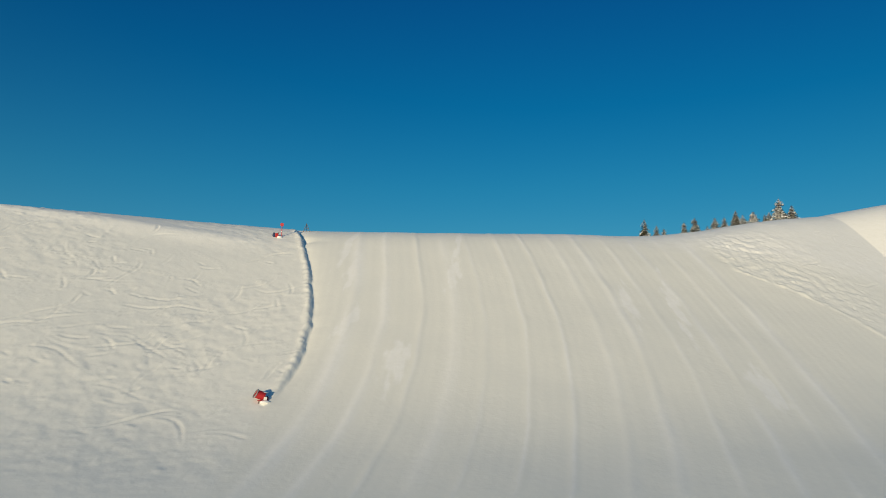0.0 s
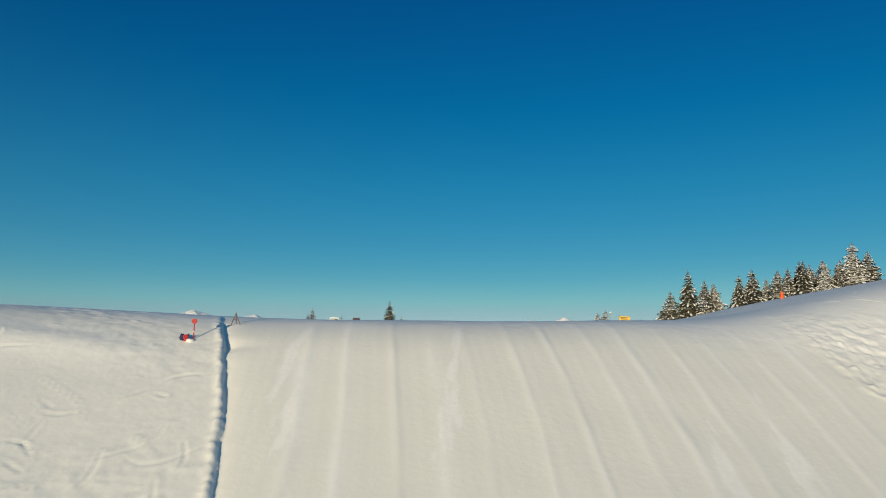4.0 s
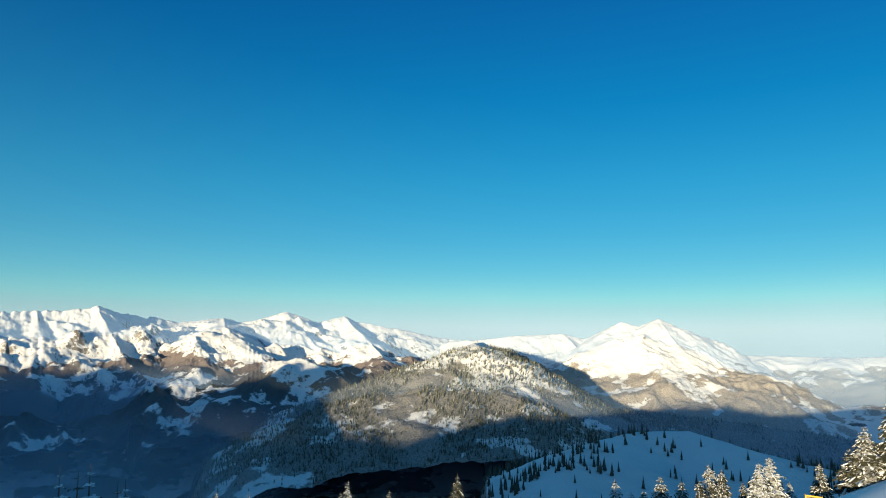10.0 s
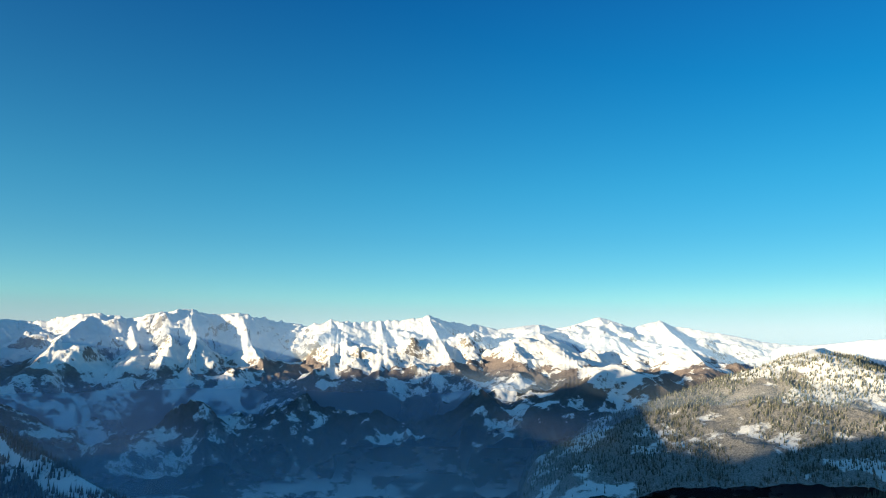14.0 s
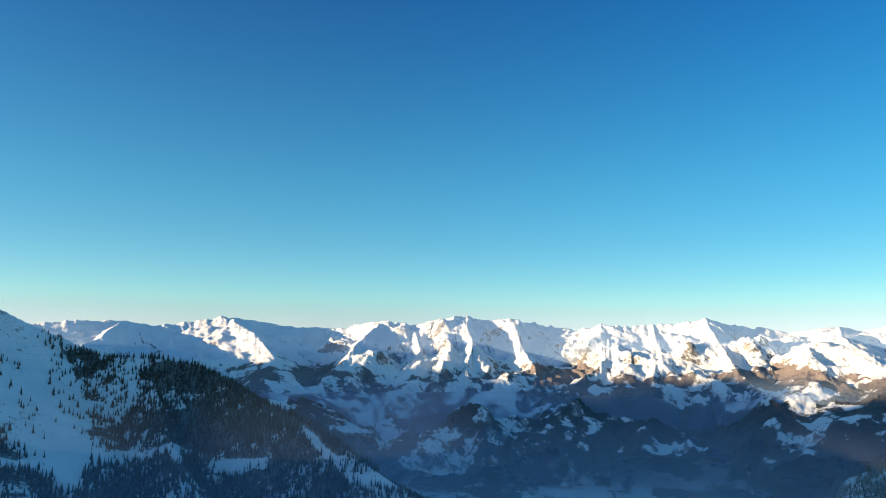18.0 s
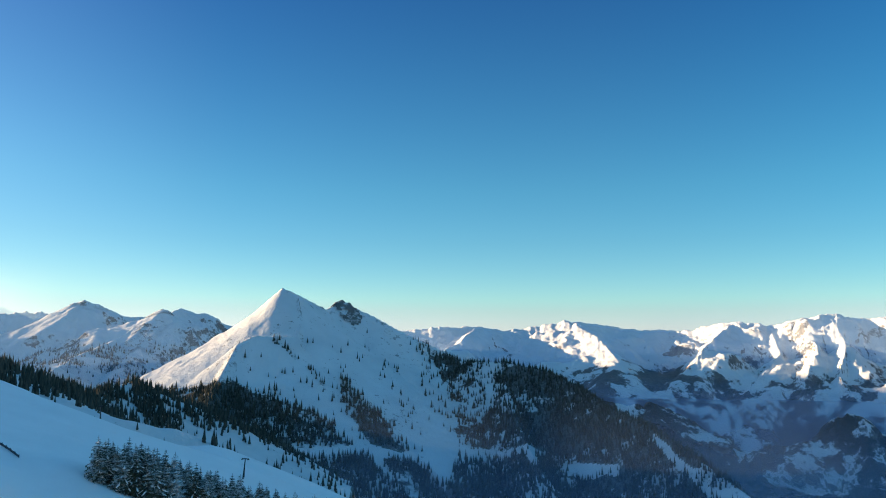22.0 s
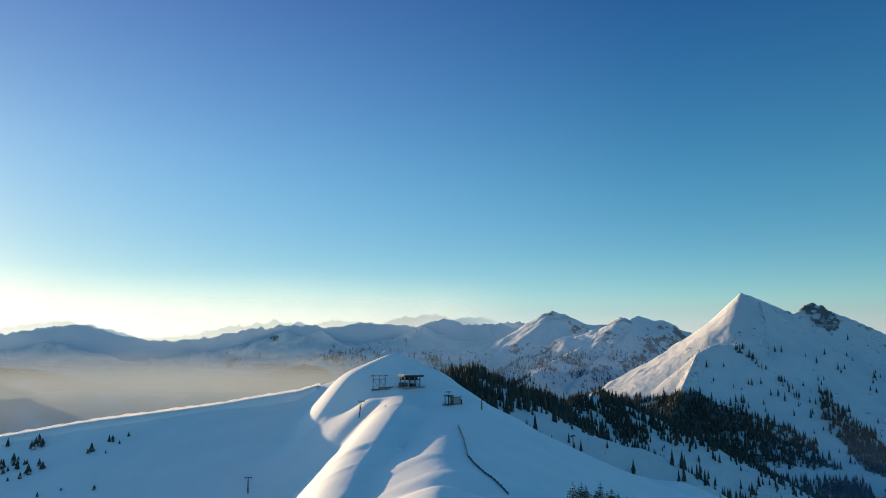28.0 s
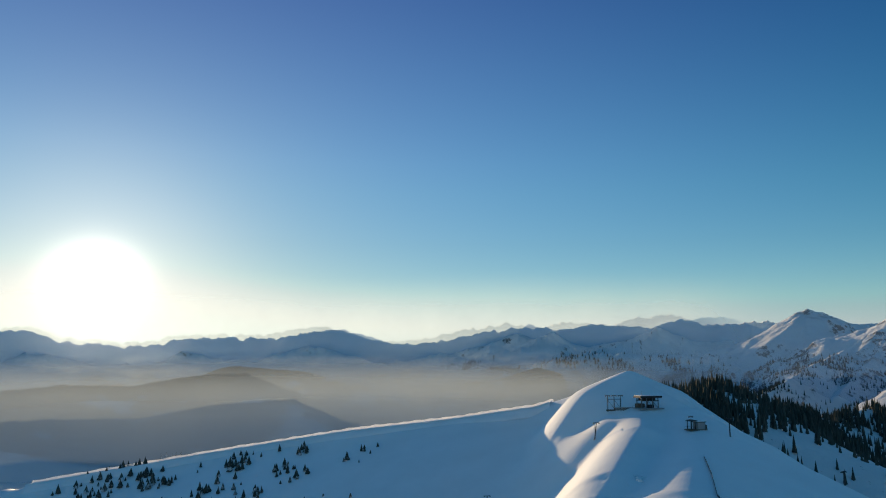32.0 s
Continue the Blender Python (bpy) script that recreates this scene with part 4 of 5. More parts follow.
def conifer_thing(meshes, label, group):
    e = thing("spruce_tree", label, "tree", Matrix(), group)
    for nm, me in zip(("trunk", "crown", "snow_load"), meshes):
        ob = new(nm, me)
        ob.parent = e
        if nm == "snow_load":
            tagged(ob, kind="stuff")
    return e


FULL = [conifer_meshes(s, 23, 11, 0.85, 3, w) for s, w in ((1, .37), (2, .33), (3, .40), (4, .30))]
LEAN = [conifer_meshes(s, 20, 11, 0.35, 2, w) for s, w in ((11, .30), (12, .25), (13, .33))]
BARE = [conifer_meshes(s, 9, 6, 0.12, 2, w) for s, w in ((21, .24), (22, .30))]


def plant(kinds, spots, label, group, seed, tops=True):
    """Trees at spots of (x, y, height of the top, or the tree's own height)."""
    rng = np.random.default_rng(seed)
    protos = [conifer_thing(k, label, group) for k in kinds]
    used = set()
    for i, (x, y, t) in enumerate(spots):
        z = float(land(np.array([x]), np.array([y]))[0])
        h = max(1.5, t - z) if tops else t
        j = int(rng.integers(len(kinds)))
        m = pose(x, y, z - 0.15, 0, 0, rng.uniform(0, 360)) @ Matrix.Diagonal((h * rng.uniform(.9, 1.15), h * rng.uniform(.9, 1.15), h, 1))
        if j in used:
            made = copy_thing(protos[j], m)
            made.matrix_basis = m
        else:
            used.add(j)
            protos[j].matrix_basis = m
    for j, p in enumerate(protos):
        if j not in used:
            for c in list(p.children):
                bpy.data.objects.remove(c)
            bpy.data.objects.remove(p)


# snow-laden spruces along the rim of the plateau
ROW = ((50.3, 187.6, 29.7), (54.1, 187.2, 34.3), (56.2, 184.1, 32.0), (58.7, 185.2, 31.3), (63.6, 184.0, 32.9), (66.7, 184.7, 34.2), (71.6, 188.9, 32.7), (71.9, 184.2, 34.0),
       (75.8, 187.8, 34.9), (80.0, 191.1, 36.7), (77.9, 185.4, 36.2), (81.8, 190.1, 35.9), (85.0, 190.5, 36.9), (82.3, 185.1, 35.8), (87.3, 189.0, 35.9), (93.4, 193.6, 41.4), (97.4, 194.6, 39.5), (90.9, 193.9, 37.4))
plant(FULL, ROW, "tall snow-laden spruce on the edge of the sunlit plateau", "spruces along the plateau rim", 31)
CLUSTER = ((15.0, 196.1, 19.8), (18.2, 189.7, 19.2), (21.8, 193.1, 20.8), (25.4, 196.6, 19.4), (27.5, 186.9, 23.9), (28.6, 183.6, 23.7), (25.2, 182.3, 22.3), (32.8, 188.7, 21.0),
           (33.5, 182.3, 24.9), (35.5, 183.8, 25.5), (44.3, 189.3, 24.0), (49.7, 191.5, 25.9), (18.3, 202.8, 16.4), (40.9, 192.5, 20.6))
plant(FULL, CLUSTER, "snow-covered spruce standing below the plateau rim", "spruces below the rim", 32)
SMALL = ((-21.8, 160.2, 23.5), (-21.3, 161.3, 24.7), (-37.8, 160.9, 23.0), (-33.6, 160.8, 22.9), (-7.7, 160.5, 26.0), (-5.8, 161.6, 23.2), (-24.5, 163.7, 21.6), (-16.5, 163.4, 23.3))
plant(LEAN, SMALL, "small frosted spruce beside the plateau signs", "small spruces at the rim", 33)
DARK = ((-87.4, 208.5, 16.7), (-87.0, 212.3, 17.2), (-87.1, 202.8, 18.0), (-81.1, 212.3, 14.0), (-83.2, 219.1, 13.4), (-78.6, 196.3, 14.0))
plant(BARE, DARK, "dark spruce in the shade below the plateau", "shaded spruces", 34)

# grove on the north slope of the station hill
rng = np.random.default_rng(77)
GROVE = [(-254 + 17 * u - 9 * v + rng.uniform(-2, 2), 30 + 70 * v + rng.uniform(-2, 2), rng.uniform(9, 13.5) * (1 - 0.2 * v))
         for v in np.linspace(0, 1, 25) for u in (0.0, 0.25, 0.5, 0.75, 1.0)]
plant(LEAN, GROVE, "tall frosted spruce in a dense grove on the shaded slope", "grove on the station hill", 35, False)

# young trees and shrubs on the shaded side of the road ridge
SHRUBS = []
while len(SHRUBS) < 110:
    s, d = rng.uniform(0.25, 1.0) ** 0.8, rng.uniform(6, 150)
    x, y = np.interp(s, [0, .35, .65, 1], [-395, -355, -300, -185]) + 0.80 * d, np.interp(s, [0, .35, .65, 1], [-200, -290, -370, -475]) + 0.55 * d
    if gnoise(np.array([x / 38]), np.array([y / 38]), 55)[0] + 0.25 * s > 0.08:
        SHRUBS.append((x, y, rng.uniform(1.8, 6.5) * (0.6 + 0.6 * s)))
for cx, cy, r, n in ((-228, -430, 24, 48), (-240, -405, 14, 20), (-310, -323, 5, 8), (-245, -387, 7, 9), (-247, -342, 8, 9), (-258, -301, 8, 8), (-314, -280, 3, 3),
                     (-285, -301, 11, 6), (-288, -315, 9, 8), (-275, -356, 12, 9), (-284, -359, 10, 9), (-329, -280, 3, 3)):
    for k in range(n):
        a, q = rng.uniform(0, 6.28), r * rng.uniform(0, 1) ** 0.6
        SHRUBS.append((cx + q * math.cos(a), cy + q * math.sin(a), rng.uniform(2.5, 6.5)))

LINE = ((-257.3, -422.0, 25.0), (-260.7, -421, 25.4), (-263.6, -418, 24.3), (-266.0, -417, 25.4), (-268.8, -415, 25.8), (-271.3, -412, 25.1), (-274.1, -410, 25.6), (-276.6, -408, 26.5), (-341.5, -322.0, 43.5), (-343.1, -319, 43.9), (-345.9, -316, 44.6))
plant(BARE, LINE, "small dark spruce on the crest beside the road", "trees on the road ridge", 37)


# ---- far forests ----
def forest_material(name, snow_from, tint=1.0):
    m, n, l, b = material(name, 0.9)
    geo = n.new("ShaderNodeNewGeometry")
    sep = n.new("ShaderNodeSeparateXYZ")
    l.new(geo.outputs["Normal"], sep.inputs[0])
    dark, brown = tuple(c * tint for c in (0.020, 0.028, 0.022)), tuple(c * tint for c in (0.075, 0.07, 0.055))
    c = ramp(n, l, geo.outputs["Random Per Island"], [(0.0, dark), (0.6, tuple(0.5 * (a + b) for a, b in zip(dark, brown))), (1.0, brown)])
    f = noise_node(n, l, 0.5, 3, 0.7)
    up = maths(n, l, "ADD", maths(n, l, "ADD", sep.outputs["Z"], maths(n, l, "MULTIPLY", f, 0.5)), maths(n, l, "MULTIPLY", geo.outputs["Random Per Island"], 0.25))
    w = ramp(n, l, up, [(snow_from, (0.0,)), (snow_from + 0.25, (1.0,))])
    l.new(mix(n, l, w, c, (0.7, 0.71, 0.72)), b.inputs["Base Color"])
    return m


M_DARKWOOD = forest_material("dark_spruce_wood", 0.82, 1.4)
M_FROSTWOOD = forest_material("frosted_spruce_wood", 0.58, 2.4)


def forest(name, label, spots, heights, mat, tiers=2, sides=5, seed=0, girth=1.0):
    """Many small spruces in one mesh: stacked ragged cones."""
    rng = np.random.default_rng(seed)
    n = len(spots)
    co, faces = [], []
    cnt = tiers * (sides + 1)
    ang = rng.uniform(0, 6.28, n)
    wide = girth * heights * rng.uniform(0.11, 0.17, n)
    base = np.arange(n) * cnt
    for t in range(tiers):
        lo, hi = 0.05 + 0.62 * t / tiers, (0.55 + 0.45 * (t + 1) / tiers)
        r = wide * (1 - 0.55 * t / max(1, tiers - 1) if tiers > 1 else 1)
        for k in range(sides):
            a = ang + 2 * math.pi * k / sides + t
            rr = r * rng.uniform(0.7, 1.25, n)
            co.append(np.stack([spots[:, 0] + rr * np.cos(a), spots[:, 1] + rr * np.sin(a), spots[:, 2] + heights * (lo + rng.uniform(-.04, .04, n))], -1))
        co.append(np.stack([spots[:, 0], spots[:, 1], spots[:, 2] + heights * hi], -1))
        o = base + t * (sides + 1)
        for k in range(sides):
            faces.append(np.stack([o + k, o + (k + 1) % sides, o + sides], -1))
    co = np.stack(co, 1).reshape(-1, 3)
    me = poly_mesh(name, co, np.concatenate(faces), mat, False)
    return tagged(new(name, me), label, "forest", kind="stuff")


shrubs = np.array([(x, y, float(land(np.array([x]), np.array([y]))[0]) - 0.3) for x, y, _ in SHRUBS])
forest("young_spruces", "dark young spruces scattered on the shaded snow slope", shrubs, np.array([h for _, _, h in SHRUBS]), M_DARKWOOD, 4, 7, 36, 2.3)


def scatter(name, count, dens, seed):
    """Spots on a mountain, as dense as dens(x, y, z) says."""
    X, Y, Z = LAND[name]
    rng = np.random.default_rng(seed)
    area = np.hypot(X - EYE[0], Y - EYE[1])
    p = np.clip(dens(X, Y, Z), 0, None) * area * (Z > valley_floor(X, Y))
    p = p[:-1, :-1].ravel() / p[:-1, :-1].sum()
    i = rng.choice(p.size, count, p=p)
    r, c = np.divmod(i, X.shape[1] - 1)
    u, v = rng.uniform(0, 1, count), rng.uniform(0, 1, count)

    def at(G):
        return (G[r, c] * (1 - u) + G[r, c + 1] * u) * (1 - v) + (G[r + 1, c] * (1 - u) + G[r + 1, c + 1] * u) * v
    return np.stack([at(X), at(Y), at(Z) - 0.5], -1), rng


def azimuth(x, y):
    return np.degrees(np.arctan2(-(x - EYE[0]), y - EYE[1]))


def bands(x, y, size, seed, cut, soft=0.15):
    return np.clip((fbm(x, y, size, 4, seed) - cut) / soft, 0, 1)


def elevation(x, y, z):
    return np.degrees(np.arctan2(z - eye_height(azimuth(x, y)), np.hypot(x - EYE[0], y - EYE[1])))


def great_density(x, y, z):
    el, az = elevation(x, y, z), azimuth(x, y)
    el = el + 0.55 * fbm(x, y, 160, 3, 411)
    az = az + 0.5 * fbm(x, y, 160, 3, 413)

    def below(edge, soft=0.5):
        return np.clip((edge - el) / soft, 0, 1)
    left = below(np.interp(az, [82, 84, 86, 88, 93, 95.9, 99, 104], [-11, -9.0, -7.6, -5.9, -3.0, -2.4, -2.8, -4])) * (az > 81.5)
    mid = np.interp(az, [78, 80, 83.5, 87.1, 88], [-12.5, -10.7, -7.4, -3.4, -2.4])
    tongue = np.clip(1.5 - np.abs(el - mid + 0.3) / 1.15, 0, 1) * np.clip((88 - az) / 0.6, 0, 1)
    flank = np.clip((np.interp(el, [-8, -7, -1.3, .9], [78.6, 79.2, 82.2, 82.6]) - az) / 3.2, 0, 1) ** 1.5
    gaps = 1 - 0.8 * bands(x, y, 150, 421, 0.12, 0.2) * np.clip((az - 71) / 5, 0, 1)
    gaps = gaps * (1 - 0.75 * bands(x, y, 48, 425, 0.08, 0.12) * np.clip((az - 71) / 5, 0.1, 1))
    clear = np.exp(-((el + 7.75) / 0.42) ** 4) * (az > 71.5) + np.exp(-((el + 8.9) / 0.5) ** 4) * (az > 66) * (az < 70.5)
    track = np.exp(-((el - np.interp(az, [59.1, 62.7, 64], [-10, -6.9, -5.6])) / 0.46) ** 4) * (az < 63.6)
    foot = below(-8.4) * (az < 79) * (az > 70)
    row = np.exp(-((el - np.interp(az, [88.5, 89.3, 92.95], [-3.3, -2.6, .7])) / 0.18) ** 2) * (az > 89) * (az < 93.2) * 0.5
    sparse = 0.07 * np.clip((1.2 - el) / 2.5, 0, 1) * (0.12 + bands(x, y, 70, 417, 0.12, 0.3)) * (az < 96)
    wood = np.maximum(np.maximum(left, tongue), np.maximum(flank * gaps, foot))
    return wood * np.clip(1 - clear - track, 0, 1) + row + sparse


def woods_under(name, dens):
    """Gives the ground below dense trees a darker, patchy wood tone."""
    me = bpy.data.objects[name].data
    me.materials.append(M_WOODFLOOR)
    c = np.empty(len(me.polygons) * 3, np.float32)
    me.polygons.foreach_get("center", c)
    c = c.reshape(-1, 3).astype(float)
    me.polygons.foreach_set("material_index", (dens(c[:, 0], c[:, 1], c[:, 2]) > 0.45).astype(np.int32))


pts, rng = scatter("great_mountain", 60000, great_density, 1)
woods_under("great_mountain", great_density)
forest("spruce_forest", "dark spruce forest on the shaded mountain flank", pts, 9 + 15 * rng.beta(1.6, 2.2, len(pts)), M_DARKWOOD, 3, 5, 2)


def ridge_density(x, y, z):
    az = azimuth(x, y)
    d = np.hypot(x - EYE[0], y - EYE[1])
    crest = np.interp(az, [90, 94.5, 98, 100.7, 102.9, 105.1, 108.5, 111.9, 114, 118], [1450, 1350, 1250, 1150, 1080, 1000, 900, 760, 640, 520])
    wood = np.clip(1.25 - np.abs(d - crest + 70) / 190, 0.02, 1)
    return wood * (0.08 + bands(x, y, 75, 433, -0.06, 0.2)) + 0.03


pts, rng = scatter("forest_ridge", 10000, ridge_density, 3)
forest("spruce_wood", "rows of dark spruces along the snowy ridge", pts, 7 + 11 * rng.beta(1.6, 2.0, len(pts)), M_DARKWOOD, 4, 6, 4)
pts, rng = scatter("wooded_knoll", 2600, lambda x, y, z: (0.03 + bands(x, y, 110, 441, 0.02)) * np.where(np.abs(azimuth(x, y) + 10) < 4, 0.3, 1), 5)
forest("knoll_wood", "dark spruces around a snowy clearing", pts, rng.uniform(9, 18, len(pts)), M_DARKWOOD, 3, 6, 6)
pts, rng = scatter("forested_mountain", 26000, lambda x, y, z: (0.05 + bands(x, y, 300, 451, -0.35, 0.2)) * np.clip((-0.1 - elevation(x, y, z)) / 0.5, 0.02, 1), 7)
forest("frosted_forest", "frosted conifer forest on the rounded mountain", pts, rng.uniform(10, 20, len(pts)), M_FROSTWOOD, 2, 5, 8)


def slope_woods(top, seed):
    return lambda x, y, z: (0.1 + bands(x, y, 160, seed, 0.0)) * np.clip((top - elevation(x, y, z)) / 0.8, 0, 1)


pts, rng = scatter("horn_mountain", 5000, slope_woods(0.4, 461), 11)
forest("horn_wood", "scattered dark conifers below the horn mountain", pts, rng.uniform(9, 19, len(pts)), M_DARKWOOD, 2, 5, 12)
pts, rng = scatter("blue_far_range", 9000, lambda x, y, z: slope_woods(0.3, 463)(x, y, z) * (azimuth(x, y) < 132) * (np.hypot(x, y) < 3500), 13)
forest("far_ridge_wood", "hazy conifer woods on the far ridge", pts, rng.uniform(11, 22, len(pts)), M_DARKWOOD, 2, 5, 14)


# ---- mist ----
def veil_material(name, color, patch):
    """Mist whose thickness is stored along its height."""
    m, n, l, b = material(name, 1.0)
    clear, haze, glow = n.new("ShaderNodeBsdfTransparent"), n.new("ShaderNodeBsdfDiffuse"), n.new("ShaderNodeBsdfTranslucent")
    both, mixed = n.new("ShaderNodeMixShader"), n.new("ShaderNodeMixShader")
    for sh in (haze, glow):
        sh.inputs["Color"].default_value = (*color, 1)
    l.new(haze.outputs[0], both.inputs[1])
    l.new(glow.outputs[0], both.inputs[2])
    dens = n.new("ShaderNodeAttribute")
    dens.attribute_name = "thickness"
    f = noise_node(n, l, patch, 4, 0.5)
    f = ramp(n, l, f, [(0.3, (0.6,)), (0.7, (1.0,))])
    l.new(maths(n, l, "MULTIPLY", dens.outputs["Fac"], f, True), mixed.inputs[0])
    l.new(clear.outputs[0], mixed.inputs[1])
    l.new(both.outputs[0], mixed.inputs[2])
    l.new(mixed.outputs[0], n["Material Output"].inputs["Surface"])
    return m


# the colour of distance haze is put into the sheets' tints
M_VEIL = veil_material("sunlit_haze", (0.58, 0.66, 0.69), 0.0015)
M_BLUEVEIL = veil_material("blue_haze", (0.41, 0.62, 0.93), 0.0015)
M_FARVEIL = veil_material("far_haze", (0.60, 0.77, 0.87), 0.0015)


def veil(az, dist, low, top, fade, thick, mat, seed):
    """A thin standing sheet tinted as haze, thinning out upwards and at both ends."""
    A, V = np.meshgrid(np.linspace(az[0], az[1], 120), np.linspace(0, 1, 40))
    D = dist + 60 * fbm(A * 20, A * 0, 600, 2, seed)
    X, Y = EYE[0] - D * np.sin(np.radians(A)), EYE[1] + D * np.cos(np.radians(A))
    Z = low + (top - low) * V
    rim = top - 0.10 * fade * (1 + fbm(A * 30, A * 0, 900, 2, seed + 3))
    ends = np.clip(np.minimum(A - az[0], az[1] - A) / 9, 0, 1)
    u = np.clip((rim - Z) / fade, 0, 1)
    t = thick * u * u * (3 - 2 * u) * ends * ends * (3 - 2 * ends)
    me = grid_mesh("haze_bank", X, Y, Z, mat, t > 0)
    a = me.attributes.new("thickness", "FLOAT", "POINT")
    i = np.arange(t.size).reshape(t.shape)
    quads = np.stack([i[:-1, :-1], i[:-1, 1:], i[1:, 1:], i[1:, :-1]], -1).reshape(-1, 4)
    used = np.unique(quads[(t.ravel() > 0)[quads].any(1)])
    a.data.foreach_set("value", t.ravel()[used].astype(np.float32))
    tagged(new("haze_bank", me), "thin sheet tinted like haze over the valley", "haze", kind="stuff")


# sunlit haze below the station hill: (bearings), distance, elevation of its top, depth of the soft rim in degrees, thickness
for k, (az, d, crown, rim, thick) in enumerate((
        ((118, 184), 1000, 0.2, 4.2, 0.60), ((116, 184), 1350, 0.7, 3.4, 0.72), ((114, 184), 1900, 0.4, 2.6, 0.60), ((106, 188), 2900, 0.2, 2.0, 0.66))):
    veil(az, d, -420, 88 + d * math.tan(radians(crown)), d * math.tan(radians(rim)), thick, M_VEIL, 540 + k)
# blue sheets also tint and brighten the shaded valley and slopes
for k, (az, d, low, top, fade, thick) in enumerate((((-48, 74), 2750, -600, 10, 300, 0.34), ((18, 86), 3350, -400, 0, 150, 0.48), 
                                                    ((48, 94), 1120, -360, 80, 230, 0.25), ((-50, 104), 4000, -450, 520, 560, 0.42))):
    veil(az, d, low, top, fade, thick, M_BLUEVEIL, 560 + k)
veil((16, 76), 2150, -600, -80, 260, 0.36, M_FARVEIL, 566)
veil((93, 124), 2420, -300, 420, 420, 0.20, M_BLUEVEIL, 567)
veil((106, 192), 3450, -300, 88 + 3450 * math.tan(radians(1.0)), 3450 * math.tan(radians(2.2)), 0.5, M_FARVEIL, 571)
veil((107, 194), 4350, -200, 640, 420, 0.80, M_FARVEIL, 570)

disc = new("sun_disc", bpy.data.meshes.new("sun_disc"))
bm = bmesh.new()
bmesh.ops.create_uvsphere(bm, u_segments=24, v_segments=16, radius=20)
bm.to_mesh(disc.data)
bm.free()
m, n, l, b = material("sun_surface")
b.inputs["Emission Color"].default_value, b.inputs["Emission Strength"].default_value = (1.0, 0.93, 0.8, 1), 150.0
disc.data.materials.append(m)
disc.location = Vector((-14, 90, 92)) + SUN_DIR * 4850
tagged(disc, "low winter sun glaring above the far range", "sun", kind="structure")


# ---- things on the slope and the plateau ----
M_RED = plain("red_paint", (0.42, 0.025, 0.03), 0.5)
M_ORANGE = plain("orange_padding", (0.75, 0.13, 0.04), 0.7)
M_NAVY = plain("dark_blue_cover", (0.02, 0.035, 0.10), 0.7)
M_BLACK = plain("black_rubber", (0.02, 0.02, 0.022), 0.6)
M_WHITE = plain("white_paint", (0.78, 0.78, 0.76), 0.5, 0, 0.05)
M_GREY = plain("weathered_grey_paint", (0.30, 0.31, 0.32), 0.6)
M_GREEN = plain("dark_green_board", (0.05, 0.10, 0.07), 0.6)
M_YELLOW = plain("yellow_board", (0.70, 0.45, 0.06), 0.6)
M_STEEL = plain("galvanised_steel", (0.16, 0.165, 0.175), 0.6, 0.2)
M_DARKSTEEL = plain("dark_steel", (0.03, 0.03, 0.033), 0.7, 0.0)
M_TIMBER = plain("weathered_timber", (0.16, 0.11, 0.075), 0.85, 0, 0.3, 3)
M_GLASS = plain("dark_window_glass", (0.02, 0.025, 0.03), 0.1)
M_NET = plain("dark_safety_net", (0.07, 0.075, 0.09), 0.8)
M_CAP = snow_material("settled_snow", 2.0, 0.03)


def ring(r, w, depth, at, rot, sides=28):
    """A flat-edged tube."""
    bm = bmesh.new()
    loops = []
    for rad, z in ((r, 0), (r, depth), (r - w, depth), (r - w, 0)):
        loops.append([bm.verts.new((rad * math.cos(2 * math.pi * k / sides), rad * math.sin(2 * math.pi * k / sides), z)) for k in range(sides)])
    for i in range(4):
        a, b = loops[i], loops[(i + 1) % 4]
        for k in range(sides):
            bm.faces.new((a[k], a[(k + 1) % sides], b[(k + 1) % sides], b[k]))
    bmesh.ops.transform(bm, matrix=pose(*at, *rot), verts=bm.verts)
    bmesh.ops.recalc_face_normals(bm, faces=bm.faces)
    return bm


